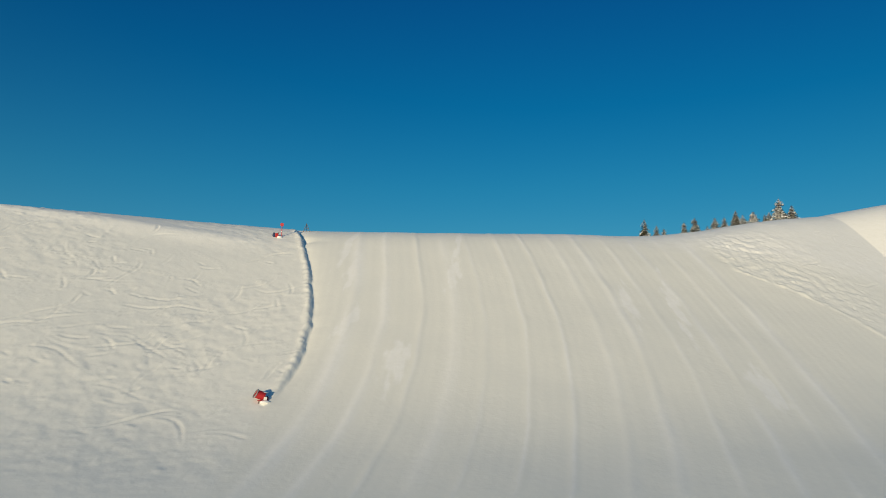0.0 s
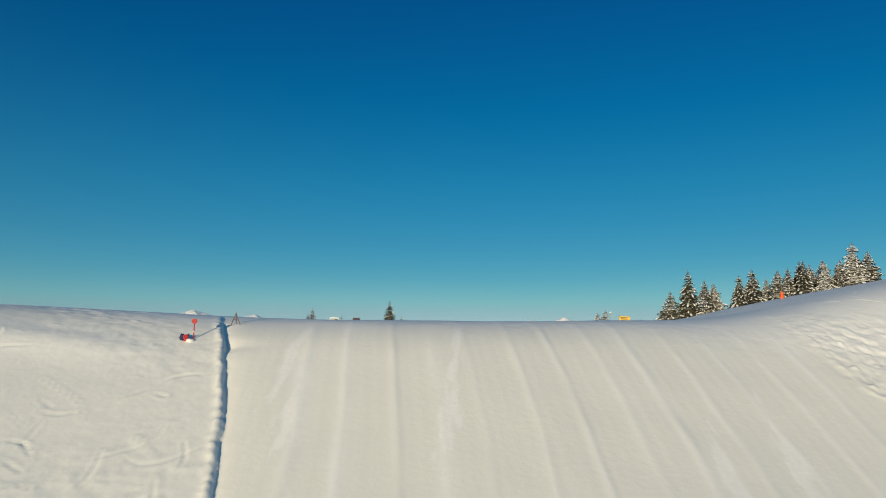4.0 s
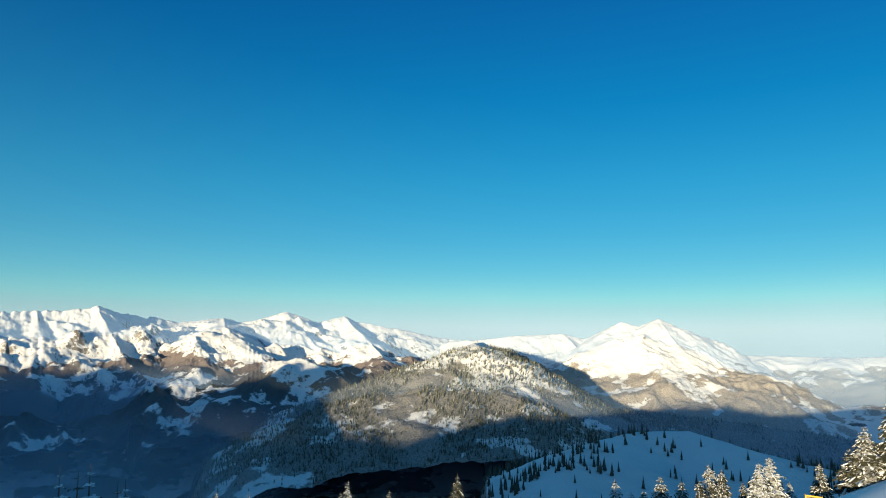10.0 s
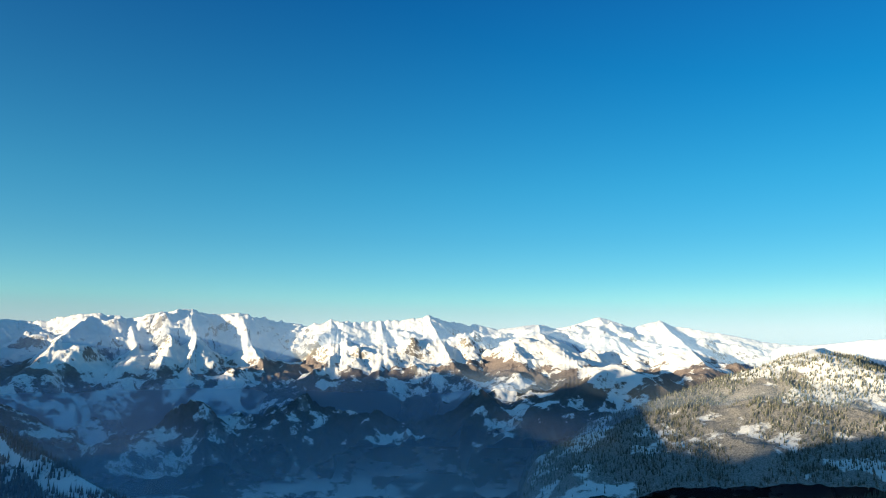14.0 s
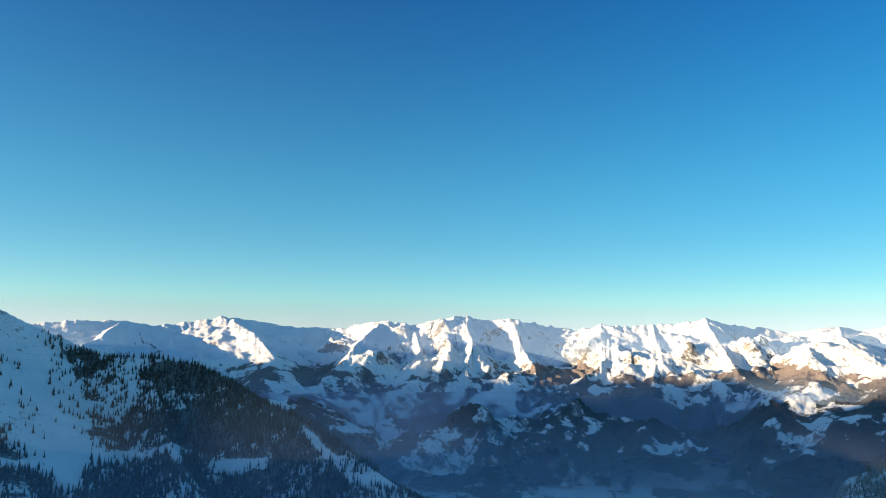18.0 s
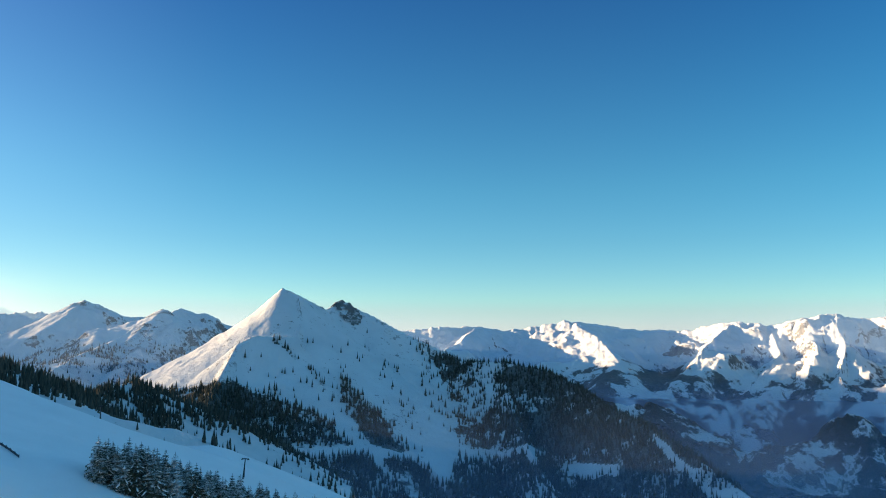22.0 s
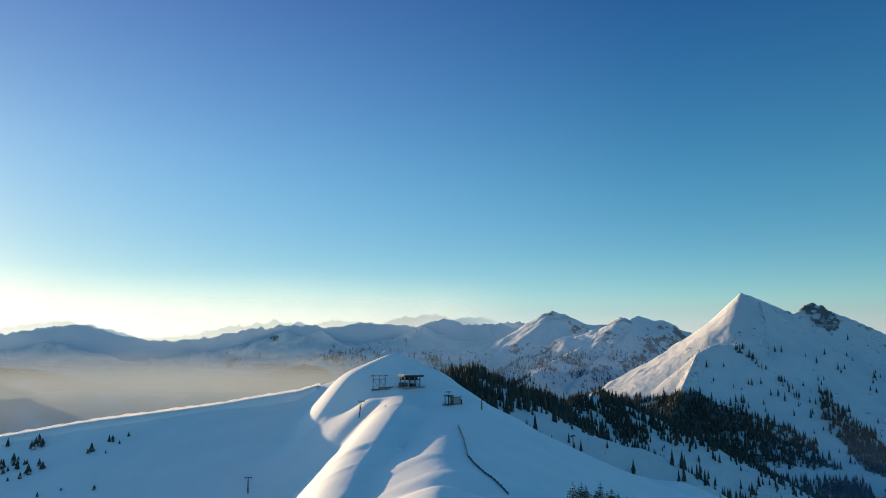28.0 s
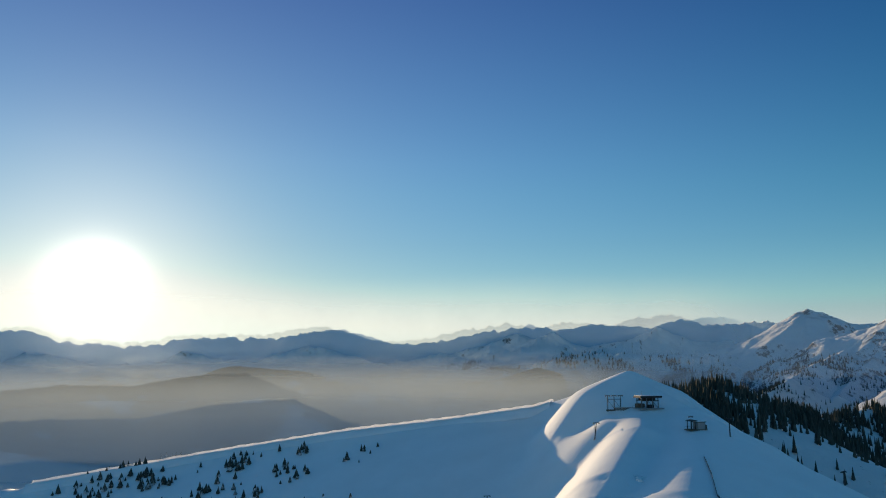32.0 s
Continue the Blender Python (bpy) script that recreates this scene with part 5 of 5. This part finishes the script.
def snow_gun(m):
    g = thing("snow_gun", "red and white fan snow gun half buried beside the piste", "snow gun", m)
    tilt = (0, -65, 0)
    drum = part("drum", ring(0.75, 0.07, 1.3, (0.35, 0, 1.05), tilt), M_RED, g, "red fan drum")
    part("front_ring", ring(0.86, 0.14, 0.16, (-0.80, 0, 1.58), tilt), M_GREY, g, "frosted grey nozzle ring")
    part("fan_hub", rod(0.22, 0.14, (0.1, 0, 1.15), (-0.5, 0, 1.43), 14), M_BLACK, g)
    for k in range(6):
        a = math.radians(60 * k)
        q = pose(-0.1, 0, 1.25, *tilt) @ Vector((0.62 * math.cos(a), 0.62 * math.sin(a), 0))
        part("fan_blade", rod(0.03, 0.05, (-0.1, 0, 1.25), q, 6), M_BLACK, drum)
    part("carriage", join(box(1.5, 1.1, 0.12, (0.2, 0, 0.32), 0.03), box(0.5, 0.7, 0.5, (0.75, 0.05, 0.6), 0.05)), M_RED, g)
    part("control_box", box(0.45, 0.55, 0.6, (0.45, -0.55, 0.7), 0.04), M_WHITE, g, "white control box")
    for sx, sy in ((-0.6, -0.6), (-0.6, 0.6), (0.95, 0.0)):
        part("leg", rod(0.05, 0.05, (sx * 0.6, sy * 0.6, 0.35), (sx, sy, -0.15), 8), M_BLACK, g)
    # dark blue lump stands in for the blue shadow beside the gun
    part("tarp", lump(0.5, (0.75, 0.4, 0.55), (1, .8, 1.1), 0.3, 3), M_NAVY, g, "dark blue lump")
    part("snow_cap", lump(0.55, (0.3, 0.0, 1.72), (1.2, .75, .32), 0.25, 5), M_CAP, g, "fresh snow")
    part("snow_heap", lump(0.7, (0.35, -0.75, 0.1), (1.2, .7, .45), 0.3, 8), M_CAP, g, "fresh snow")
    return g


snow_gun(on_land(-19.2, 76.7, 0.15, 25) @ Matrix.Diagonal((0.70, 0.70, 0.58, 1)))


def marker_pole(m):
    g = thing("marker_pole", "slender red marker pole with a round disc", "marker pole", m)
    part("post", rod(0.07, 0.06, (0, 0, -0.3), (0.05, 0, 2.0), 10), M_RED, g)
    part("disc", rod(0.30, 0.30, (0.05, -0.06, 2.15), (0.05, 0.04, 2.15), 24), M_RED, g, "round red disc")
    part("collar", ring(0.11, 0.05, 0.12, (0.02, 0, 0.9), (0, 0, 0), 12), M_WHITE, g)
    return g


marker_pole(on_land(-27.2, 118.4, 0.05, 8))
h = thing("hydrant_cover", "padded red and dark blue water hydrant in the snow", "hydrant", on_land(-27.9, 118.0, 0.05, 20))
part("pad", box(0.55, 0.5, 0.75, (0, 0, 0.35), 0.09, (0, -14, 0)), M_RED, h, "red padding")
part("tarp", lump(0.38, (-0.4, 0.1, 0.4), (.8, .8, 1.2), 0.25, 2), M_NAVY, h, "dark blue lump")
part("valve", rod(0.08, 0.08, (0.2, 0, 0.6), (0.35, 0, 0.85), 10), M_STEEL, h)
part("snow_heap", lump(0.4, (0.45, -0.2, 0.08), (1.1, .8, .5), 0.3, 4), M_CAP, h, "fresh snow")


p = thing("marker_tripod", "small dark wooden tripod frame in the trampled snow", "tripod", on_land(-24.2, 124.5, 0.1, 15))
for a, b in (((-0.55, -0.2, -0.1), (0.05, 0, 1.55)), ((0.6, -0.15, -0.1), (0, 0.02, 1.5)), ((0.1, 0.6, -0.1), (0.02, 0, 1.5))):
    part("leg", rod(0.05, 0.04, a, b, 8), M_TIMBER, p)
part("crossbar", rod(0.035, 0.035, (-0.3, -0.12, 0.65), (0.34, -0.08, 0.62), 8), M_TIMBER, p)


def piste_board(m):
    g = thing("piste_board", "white-framed piste board with five dark green rows", "notice board", m)
    for sx in (-0.68, 0.68):
        part("post", box(0.14, 0.10, 2.35, (sx, 0, 0.95), 0.015), M_WHITE, g)
    for k in range(6):
        part("rail", box(1.22, 0.08, 0.09, (0, 0, 0.36 + 0.33 * k), 0.01), M_WHITE, g)
    for k in range(5):
        row = part("row_panel", box(1.20, 0.04, 0.235, (0, 0.01, 0.525 + 0.33 * k)), M_GREEN, g)
        part("lettering_bar", box(0.62, 0.012, 0.07, (-0.18, -0.018, 0.53 + 0.33 * k)), M_WHITE, row)
    part("snow_cap", lump(0.75, (0, 0, 2.13), (1, .16, .12), 0.2, 6), M_CAP, g, "fresh snow")
    return g


piste_board(on_land(-17.1, 158.9, 0.1, 6))


def warning_board(m):
    g = thing("warning_board", "dark notice board with red lettering and red foot panel", "notice board", m)
    for sx in (-0.58, 0.58):
        part("post", box(0.09, 0.09, 2.2, (sx, 0, 0.9), 0.01), M_STEEL, g)
    part("panel", box(1.07, 0.05, 1.35, (0, 0, 1.25), 0.01), M_DARKSTEEL, g, "dark grey panel")
    part("foot_panel", box(0.95, 0.06, 0.34, (0, -0.01, 0.36), 0.01), M_RED, g, "red foot panel")
    part("top_rail", box(1.25, 0.1, 0.07, (0, 0, 1.98), 0.01), M_STEEL, g)
    for k, (w, x, mat) in enumerate(((0.5, -.1, M_RED), (0.35, .18, M_GREY), (0.5, 0, M_RED), (0.3, -.15, M_RED), (0.25, .25, M_GREY))):
        part("lettering_bar", box(w, 0.012, 0.06, (x, -0.034, 1.75 - 0.23 * k)), mat, g)
    return g


warning_board(on_land(-13.3, 159.0, 0.1, 4))

p = thing("snow_stake", "thin pale snow stake leaning on the plateau", "stake", on_land(-47.4, 158.6, 0.1))
part("stake", rod(0.035, 0.028, (0, 0, -0.2), (0.16, 0, 2.75), 8), M_WHITE, p)
part("tip", rod(0.045, 0.04, (0.15, 0, 2.55), (0.165, 0, 2.78), 8), M_ORANGE, p)

p = thing("capped_post", "slim grey post with a cap of snow", "post", on_land(31.0, 161.5, 0.1))
part("post", rod(0.06, 0.05, (0, 0, -0.2), (0, 0, 2.3), 8), M_GREY, p)
part("snow_cap", lump(0.2, (0, 0, 2.35), (1, 1, .7), 0.2, 1), M_CAP, p, "fresh snow")

p = thing("yellow_banner", "tilted yellow notice board on two posts", "notice board", on_land(34.8, 166.5, 0.1, -8))
part("board", box(1.95, 0.06, 1.0, (0, 0, 1.55), 0.015, (0, 6, 0)), M_YELLOW, p, "yellow panel")
for sx in (-0.95, 0.95):
    part("post", rod(0.06, 0.05, (sx, 0.05, -0.3), (sx, 0.05, 2.2 - 0.1 * sx), 8), M_TIMBER, p)
for k in range(3):
    part("lettering_bar", box(1.4 - 0.25 * k, 0.014, 0.13, (-0.1, -0.04, 1.82 - 0.26 * k), 0, (0, 6, 0)), M_TIMBER, p)

p = thing("padded_post", "orange-red padded post in front of the spruces", "post", on_land(66.8, 172.6, 0.1))
part("padding", rod(0.42, 0.26, (0, 0, -0.1), (0.08, 0, 1.35), 14), M_ORANGE, p, "orange padding")
part("post", rod(0.08, 0.07, (0.08, 0, 1.3), (0.1, 0, 2.6), 8), M_TIMBER, p)
part("strap", ring(0.37, 0.03, 0.07, (0.03, 0, 0.7), (0, 0, 0), 14), M_BLACK, p)

p = thing("round_sign", "small white round sign on a short post", "sign", on_land(1.5, 159.0, 0.1))
part("post", rod(0.05, 0.05, (0, 0, -0.2), (0, 0, 1.0), 8), M_GREY, p)
part("disc", rod(0.19, 0.19, (0, -0.07, 1.15), (0, -0.03, 1.15), 20), M_WHITE, p)
part("lower_plate", box(0.2, 0.04, 0.18, (0, -0.05, 0.78), 0.01), M_WHITE, p)


# ---- the lift station on the hill ----
def slab_with_snow(parent, name, size, at, mat, seed, rot=(0, 0, 0)):
    r = part(name, box(*size, at, 0.06, rot), mat, parent)
    bm = box(size[0] * 1.02, size[1] * 1.02, 0.35, (at[0], at[1], at[2] + size[2] / 2 + 0.17), 0.12, rot)
    bmesh.ops.subdivide_edges(bm, edges=bm.edges[:], cuts=3, use_grid_fill=True)
    for v in bm.verts:
        v.co.z += 0.10 * noise.noise(v.co * 0.8 + Vector((seed, 0, 0)))
    part("snow_layer", bm, M_CAP, r, "settled snow")
    return r


st = thing("lift_station", "dark steel chairlift top station with a snowy roof", "lift station", on_land(-371.5, -98.5, 0.4, -30))
st.matrix_world = st.matrix_world @ Matrix.Diagonal((1.0, 1.0, 0.8, 1))
part("roof", box(13.0, 7.0, 1.3, (0, 0, 7.6), 0.15), M_DARKSTEEL, st)
part("drive_housing", box(8.5, 3.2, 1.6, (0.6, 0, 6.1), 0.15), M_DARKSTEEL, st)
for sx in (-4.6, -1.2, 2.4, 5.2):
    for sy in (-2.4, 2.4):
        part("column", box(0.38, 0.38, 7.2, (sx, sy, 3.4), 0.03), M_STEEL, st)
for sy in (-2.4, 2.4):
    part("beam", box(10.6, 0.3, 0.45, (0.3, sy, 5.1), 0.03), M_DARKSTEEL, st)
    part("brace", rod(0.1, 0.1, (-4.6, sy, 0.2), (-1.2, sy, 5.0), 8), M_STEEL, st)
wheel = part("bullwheel", ring(2.2, 0.25, 0.3, (-3.5, 0, 4.6), (0, 0, 0), 32), M_STEEL, st)
for k in range(6):
    a = math.radians(60 * k)
    part("spoke", rod(0.08, 0.08, (-3.5, 0, 4.75), (-3.5 + 2 * math.cos(a), 2 * math.sin(a), 4.75), 6), M_STEEL, wheel)
cabin = part("control_cabin", box(4.2, 3.0, 3.0, (3.6, -2.2, 1.5), 0.08), M_TIMBER, st, "brown timber control cabin")
for x in (2.3, 3.6, 4.9):
    part("window", box(0.95, 0.06, 1.1, (x, -3.72, 1.9), 0.02), M_GLASS, cabin)
part("cabin_door", box(0.06, 0.9, 2.0, (1.48, -2.2, 1.05), 0.02), M_GREY, cabin)
part("platform", box(14.0, 9.0, 0.5, (0, 0, 0.1), 0.06), M_GREY, st)
for k in range(8):
    part("railing_post", rod(0.04, 0.04, (-6.6 + 1.9 * k, -4.3, 0.2), (-6.6 + 1.9 * k, -4.3, 1.5), 6), M_STEEL, st)
part("railing", rod(0.04, 0.04, (-6.7, -4.3, 1.45), (6.8, -4.3, 1.45), 6), M_STEEL, st)
part("mast", rod(0.09, 0.05, (4.5, 1.5, 8.2), (4.5, 1.5, 11.2), 8), M_STEEL, st)
part("snow_layer", box(12.6, 6.6, 0.3, (0, 0, 8.38), 0.12), M_CAP, st, "thin settled snow")
part("motor_house", box(3.0, 2.6, 2.2, (-0.6, 1.0, 1.3), 0.08), M_DARKSTEEL, st, "dark motor house")
part("loading_deck", box(6.0, 3.0, 0.35, (-9.6, -0.5, 0.5), 0.05), M_TIMBER, st, "timber loading deck")
for k in range(4):
    part("deck_post", rod(0.14, 0.14, (-12.0 + 1.7 * k, -1.8, -1.2), (-12.0 + 1.7 * k, -1.8, 1.6), 8), M_DARKSTEEL, st)
    part("guide_rail", rod(0.06, 0.06, (-6.8 + 3.2 * k, -3.2, 3.1), (-4.0 + 3.2 * k, -3.2, 3.5), 6), M_STEEL, st)
for x in (-5.6, -3.0, 0.6, 4.0):
    part("sheave", ring(0.42, 0.12, 0.16, (x, -2.75, 5.3), (90, 0, 0), 16), M_BLACK, st)
for x, y in ((-6.2, -3.9), (6.2, -3.9), (6.2, 3.6)):
    lamp = part("floodlight", box(0.5, 0.35, 0.4, (x, y, 6.9), 0.05), M_GREY, st)
    part("bracket", rod(0.05, 0.05, (x, y, 6.9), (x * 0.97, y * 0.85, 7.3), 6), M_STEEL, lamp)

gate = thing("lift_gantry", "row of three dark lift portal posts", "lift gantry", on_land(-367.4, -116.5, 0.2, -35))
for x in (-3.4, 0.0, 3.4):
    post = part("portal_post", rod(0.22, 0.18, (x, 0, -0.5), (x, 0, 7.2), 10), M_DARKSTEEL, gate)
    part("cross_arm", box(2.6, 0.25, 0.3, (x, 0, 7.2), 0.03), M_DARKSTEEL, post)
    for d in (-1.1, 1.1):
        part("sheave", box(0.3, 0.55, 0.35, (x + d, 0, 6.9), 0.08), M_BLACK, post)
part("tie_beam", box(7.2, 0.2, 0.22, (0, 0, 5.4), 0.02), M_DARKSTEEL, gate)
for x in (-3.4, 0.0):
    part("brace", rod(0.09, 0.09, (x, 0, 1.0), (x + 3.4, 0, 5.2), 6), M_DARKSTEEL, gate)
part("footing_beam", box(8.4, 0.9, 0.7, (0, 0, 0.2), 0.08), M_TIMBER, gate)
gate.matrix_world = gate.matrix_world @ Matrix.Diagonal((1.1, 1.1, 1.12, 1))

wall = thing("timber_barrier", "low dark timber barrier beside the lift station", "barrier", on_land(-366, -110, 0.1, -38))
for k in range(7):
    part("barrier_post", box(0.18, 0.18, 2.0, (-4.8 + 1.6 * k, 0, 0.8), 0.02), M_TIMBER, wall)
for k in range(4):
    part("board", box(10.2, 0.08, 0.34, (0, -0.12, 0.4 + 0.42 * k), 0.015), M_TIMBER, wall)
part("snow_cap", box(10.3, 0.35, 0.2, (0, -0.05, 1.9), 0.08), M_CAP, wall, "settled snow")

hut = thing("return_station", "grey lift return station with railings and snowy roof", "lift station", on_land(-353, -63.5, 0.3, -25))
part("cabin", box(4.4, 3.6, 3.6, (-1.2, 0, 1.8), 0.08), M_GREY, hut, "grey panelled cabin")
slab_with_snow(hut, "roof", (5.2, 4.4, 0.3), (-1.2, 0, 3.75), M_DARKSTEEL, 2)
for x in (-2.4, -1.2, 0.0):
    part("window", box(0.9, 0.06, 0.9, (x, -1.82, 2.3), 0.02), M_GLASS, hut)
part("door", box(0.06, 0.9, 2.0, (1.02, 0.2, 1.05), 0.02), M_TIMBER, hut)
for x in (2.2, 4.6):
    for y in (-1.3, 1.3):
        part("column", box(0.3, 0.3, 5.0, (x, y, 2.3), 0.03), M_DARKSTEEL, hut)
part("canopy_beam", box(4.6, 3.2, 0.3, (3.2, 0, 4.4), 0.04), M_DARKSTEEL, hut)
part("guide_wheel", ring(1.3, 0.18, 0.25, (3.4, 0, 4.6), (0, 0, 0), 28), M_STEEL, hut)
part("deck", box(9.6, 5.0, 0.4, (0.8, 0, 0.15), 0.05), M_TIMBER, hut)
for k in range(6):
    part("railing_post", rod(0.04, 0.04, (-3.8 + 1.8 * k, -2.4, 0.3), (-3.8 + 1.8 * k, -2.4, 1.5), 6), M_STEEL, hut)
part("railing", rod(0.04, 0.04, (-3.9, -2.4, 1.45), (5.3, -2.4, 1.45), 6), M_STEEL, hut)
part("lamp_post", rod(0.10, 0.08, (5.0, 1.9, 0), (5.0, 1.9, 6.8), 8), M_DARKSTEEL, hut)
part("lamp_arm", box(2.6, 0.22, 0.3, (5.0, 1.9, 6.6), 0.04), M_DARKSTEEL, hut)
for x in (4.0, 6.0):
    part("sheave", ring(0.4, 0.12, 0.16, (x, 1.8, 6.3), (90, 0, 0), 14), M_BLACK, hut)
for k in range(5):
    part("wall_batten", box(0.08, 0.05, 3.3, (-3.1 + 0.95 * k, -1.83, 1.75), 0.01), M_DARKSTEEL, hut)
part("wind_screen", box(0.12, 4.2, 2.2, (-4.0, 0, 1.3), 0.03), M_TIMBER, hut, "weathered timber screen")


def pylon(m, h, label, lean=0.0):
    g = thing("lift_pylon", label, "lift pylon", m, "lift pylons")
    part("mast", rod(0.30, 0.20, (0, 0, -0.6), (lean, 0, h), 12), M_DARKSTEEL, g)
    arm = part("cross_arm", box(3.4, 0.28, 0.32, (lean, 0, h), 0.04), M_DARKSTEEL, g)
    for sx in (-1.5, 1.5):
        part("sheave_bank", box(0.25, 1.3, 0.35, (lean + sx, 0, h - 0.3), 0.1), M_BLACK, arm)
    part("ladder", box(0.28, 0.06, h * 0.8, (lean * 0.5 + 0.27, 0, h * 0.5), 0.01), M_STEEL, g)
    part("footing", box(0.9, 0.9, 0.6, (0, 0, 0), 0.06), M_GREY, g)
    return g


for x, y, h, lean, rz in ((-342.2, -113.7, 8.5, -1.3, -30), (-356, -49, 8.5, 0.2, -20), (-328, 63.5, 8.5, 0.9, 60), (-302, -152, 7.5, 0.2, -35), (-360, -3, 6.0, 0.2, -10)):
    pylon(on_land(x, y, 0.2, rz), h, "dark steel lift pylon standing on the snowy hill", lean)

# the snow-covered road on the crest
line = [(float(np.interp(s, [0, 1, 2, 3, 4], [-414, -386, -337, -291, -191])), float(np.interp(s, [0, 1, 2, 3, 4], [-190, -250, -314, -385, -480]))) for s in np.linspace(0, 4, 161)]
RX, RY, RZ = [np.zeros((5, len(line))) for _ in range(3)]
for k, (x, y) in enumerate(line):
    a, b = line[max(0, k - 4)], line[min(len(line) - 1, k + 4)]
    nx, ny = b[1] - a[1], a[0] - b[0]
    ln = math.hypot(nx, ny)
    z = float(land(np.array([x]), np.array([y]))[0])
    for j, (off, up) in enumerate(((-10.5, -5.5), (-8.0, 0.70), (0.0, 0.45), (3.0, 0.25), (4.6, -2.6))):
        RX[j, k], RY[j, k], RZ[j, k] = x + nx / ln * off, y + ny / ln * off, z + up + 0.08 * math.sin(k * 0.9 + j)
tagged(new("road", grid_mesh("road", RX, RY, RZ, M_SNOW)), "narrow snow-covered road along the ridge crest", "road", kind="structure")

# thin snow lip added so that the low sun draws the road's bright rim
M_RIM_LIP = snow_material("backlit_rim_lip", 1.5, 0.04)
_n, _l = M_RIM_LIP.node_tree.nodes, M_RIM_LIP.node_tree.links
_through, _both = _n.new("ShaderNodeBsdfTranslucent"), _n.new("ShaderNodeMixShader")
_through.inputs["Color"].default_value = (0.93, 0.94, 0.96, 1)
_both.inputs[0].default_value = 0.72
_l.new(_n["Principled BSDF"].outputs[0], _both.inputs[1])
_l.new(_through.outputs[0], _both.inputs[2])
_l.new(_both.outputs[0], _n["Material Output"].inputs["Surface"])
BX, BY, BZ = [np.zeros((6, len(line))) for _ in range(3)]
for k, (x, y) in enumerate(line):
    a, b = line[max(0, k - 4)], line[min(len(line) - 1, k + 4)]
    nx, ny = b[1] - a[1], a[0] - b[0]
    ln = math.hypot(nx, ny)
    tall = 1.5 + 0.35 * float(gnoise(np.array([k / 5.0]), np.array([0.3]), 611)[0]) + 0.2 * math.sin(k * 1.3)
    for j, (off, up) in enumerate(((0.2, -0.3), (1.3, 0.35 * tall), (1.7, tall), (2.0, tall), (2.3, 0.4 * tall), (3.0, -0.5))):
        BX[j, k], BY[j, k], BZ[j, k] = x + nx / ln * off, y + ny / ln * off, RZ[2, k] + up
tagged(new("snow_bank", grid_mesh("snow_bank", BX, BY, BZ, M_RIM_LIP)), "added translucent snow lip brightening the ridge road's rim", "snow bank", kind="structure")

# safety fence along the edge of the run below the return station
FENCE = ([0, 0.25, 0.5, 0.62, 0.8, 1.0], [-310, -288, -265, -258, -248.5, -237], [-41.5, -29, -17.3, -11.7, -3, 9])
run = [(float(np.interp(s, FENCE[0], FENCE[1])), float(np.interp(s, FENCE[0], FENCE[2]))) for s in np.linspace(0, 1, 33)]
fence = thing("safety_fence", "dark net safety fence curving down the hill", "fence", on_land(*run[0]))
base = fence.matrix_world.inverted()
foot = [base @ on_land(*q).translation for q in run]
for q in foot:
    part("fence_post", rod(0.06, 0.05, q + Vector((0, 0, -0.2)), q + Vector((0, 0, 1.05)), 6), M_DARKSTEEL, fence)
for a, b in zip(foot[:-1], foot[1:]):
    bm = bmesh.new()
    side = Vector((b.y - a.y, a.x - b.x, 0)).normalized() * 0.02
    mid = (a + b) / 2
    cols = [(a, 0.80), (mid, 0.62), (b, 0.80)]
    front = [[bm.verts.new(q + side + Vector((0, 0, z * hh))) for z in (0.02, 1.0)] for q, hh in cols]
    back = [[bm.verts.new(q - side + Vector((0, 0, z * hh))) for z in (0.02, 1.0)] for q, hh in cols]
    for i in (0, 1):
        bm.faces.new((front[i][0], front[i + 1][0], front[i + 1][1], front[i][1]))
        bm.faces.new((back[i][1], back[i + 1][1], back[i + 1][0], back[i][0]))
        bm.faces.new((front[i][1], front[i + 1][1], back[i + 1][1], back[i][1]))
        bm.faces.new((front[i][0], back[i][0], back[i + 1][0], front[i + 1][0]))
    part("net_panel", bm, M_NET, fence)

# snowy rubble beside the mound
for k, (x, y, s) in enumerate(((-275, -52.5, 1.5), (-277, -54.5, 1.1), (-273, -51, 1.2), (-279, -52.5, 0.9), (-188, -2, 1.2), (-192, -5, 0.9))):
    b = lump(s, (0, 0, 0.2), (1.3, 1, .6), 0.5, k + 3)
    ob = part("snow_block", b, M_CAP)
    ob.matrix_world = on_land(x, y, 0.1, 40 * k)
    tagged(ob, "rough block of broken snow on the hill", "snow block", "snow blocks")
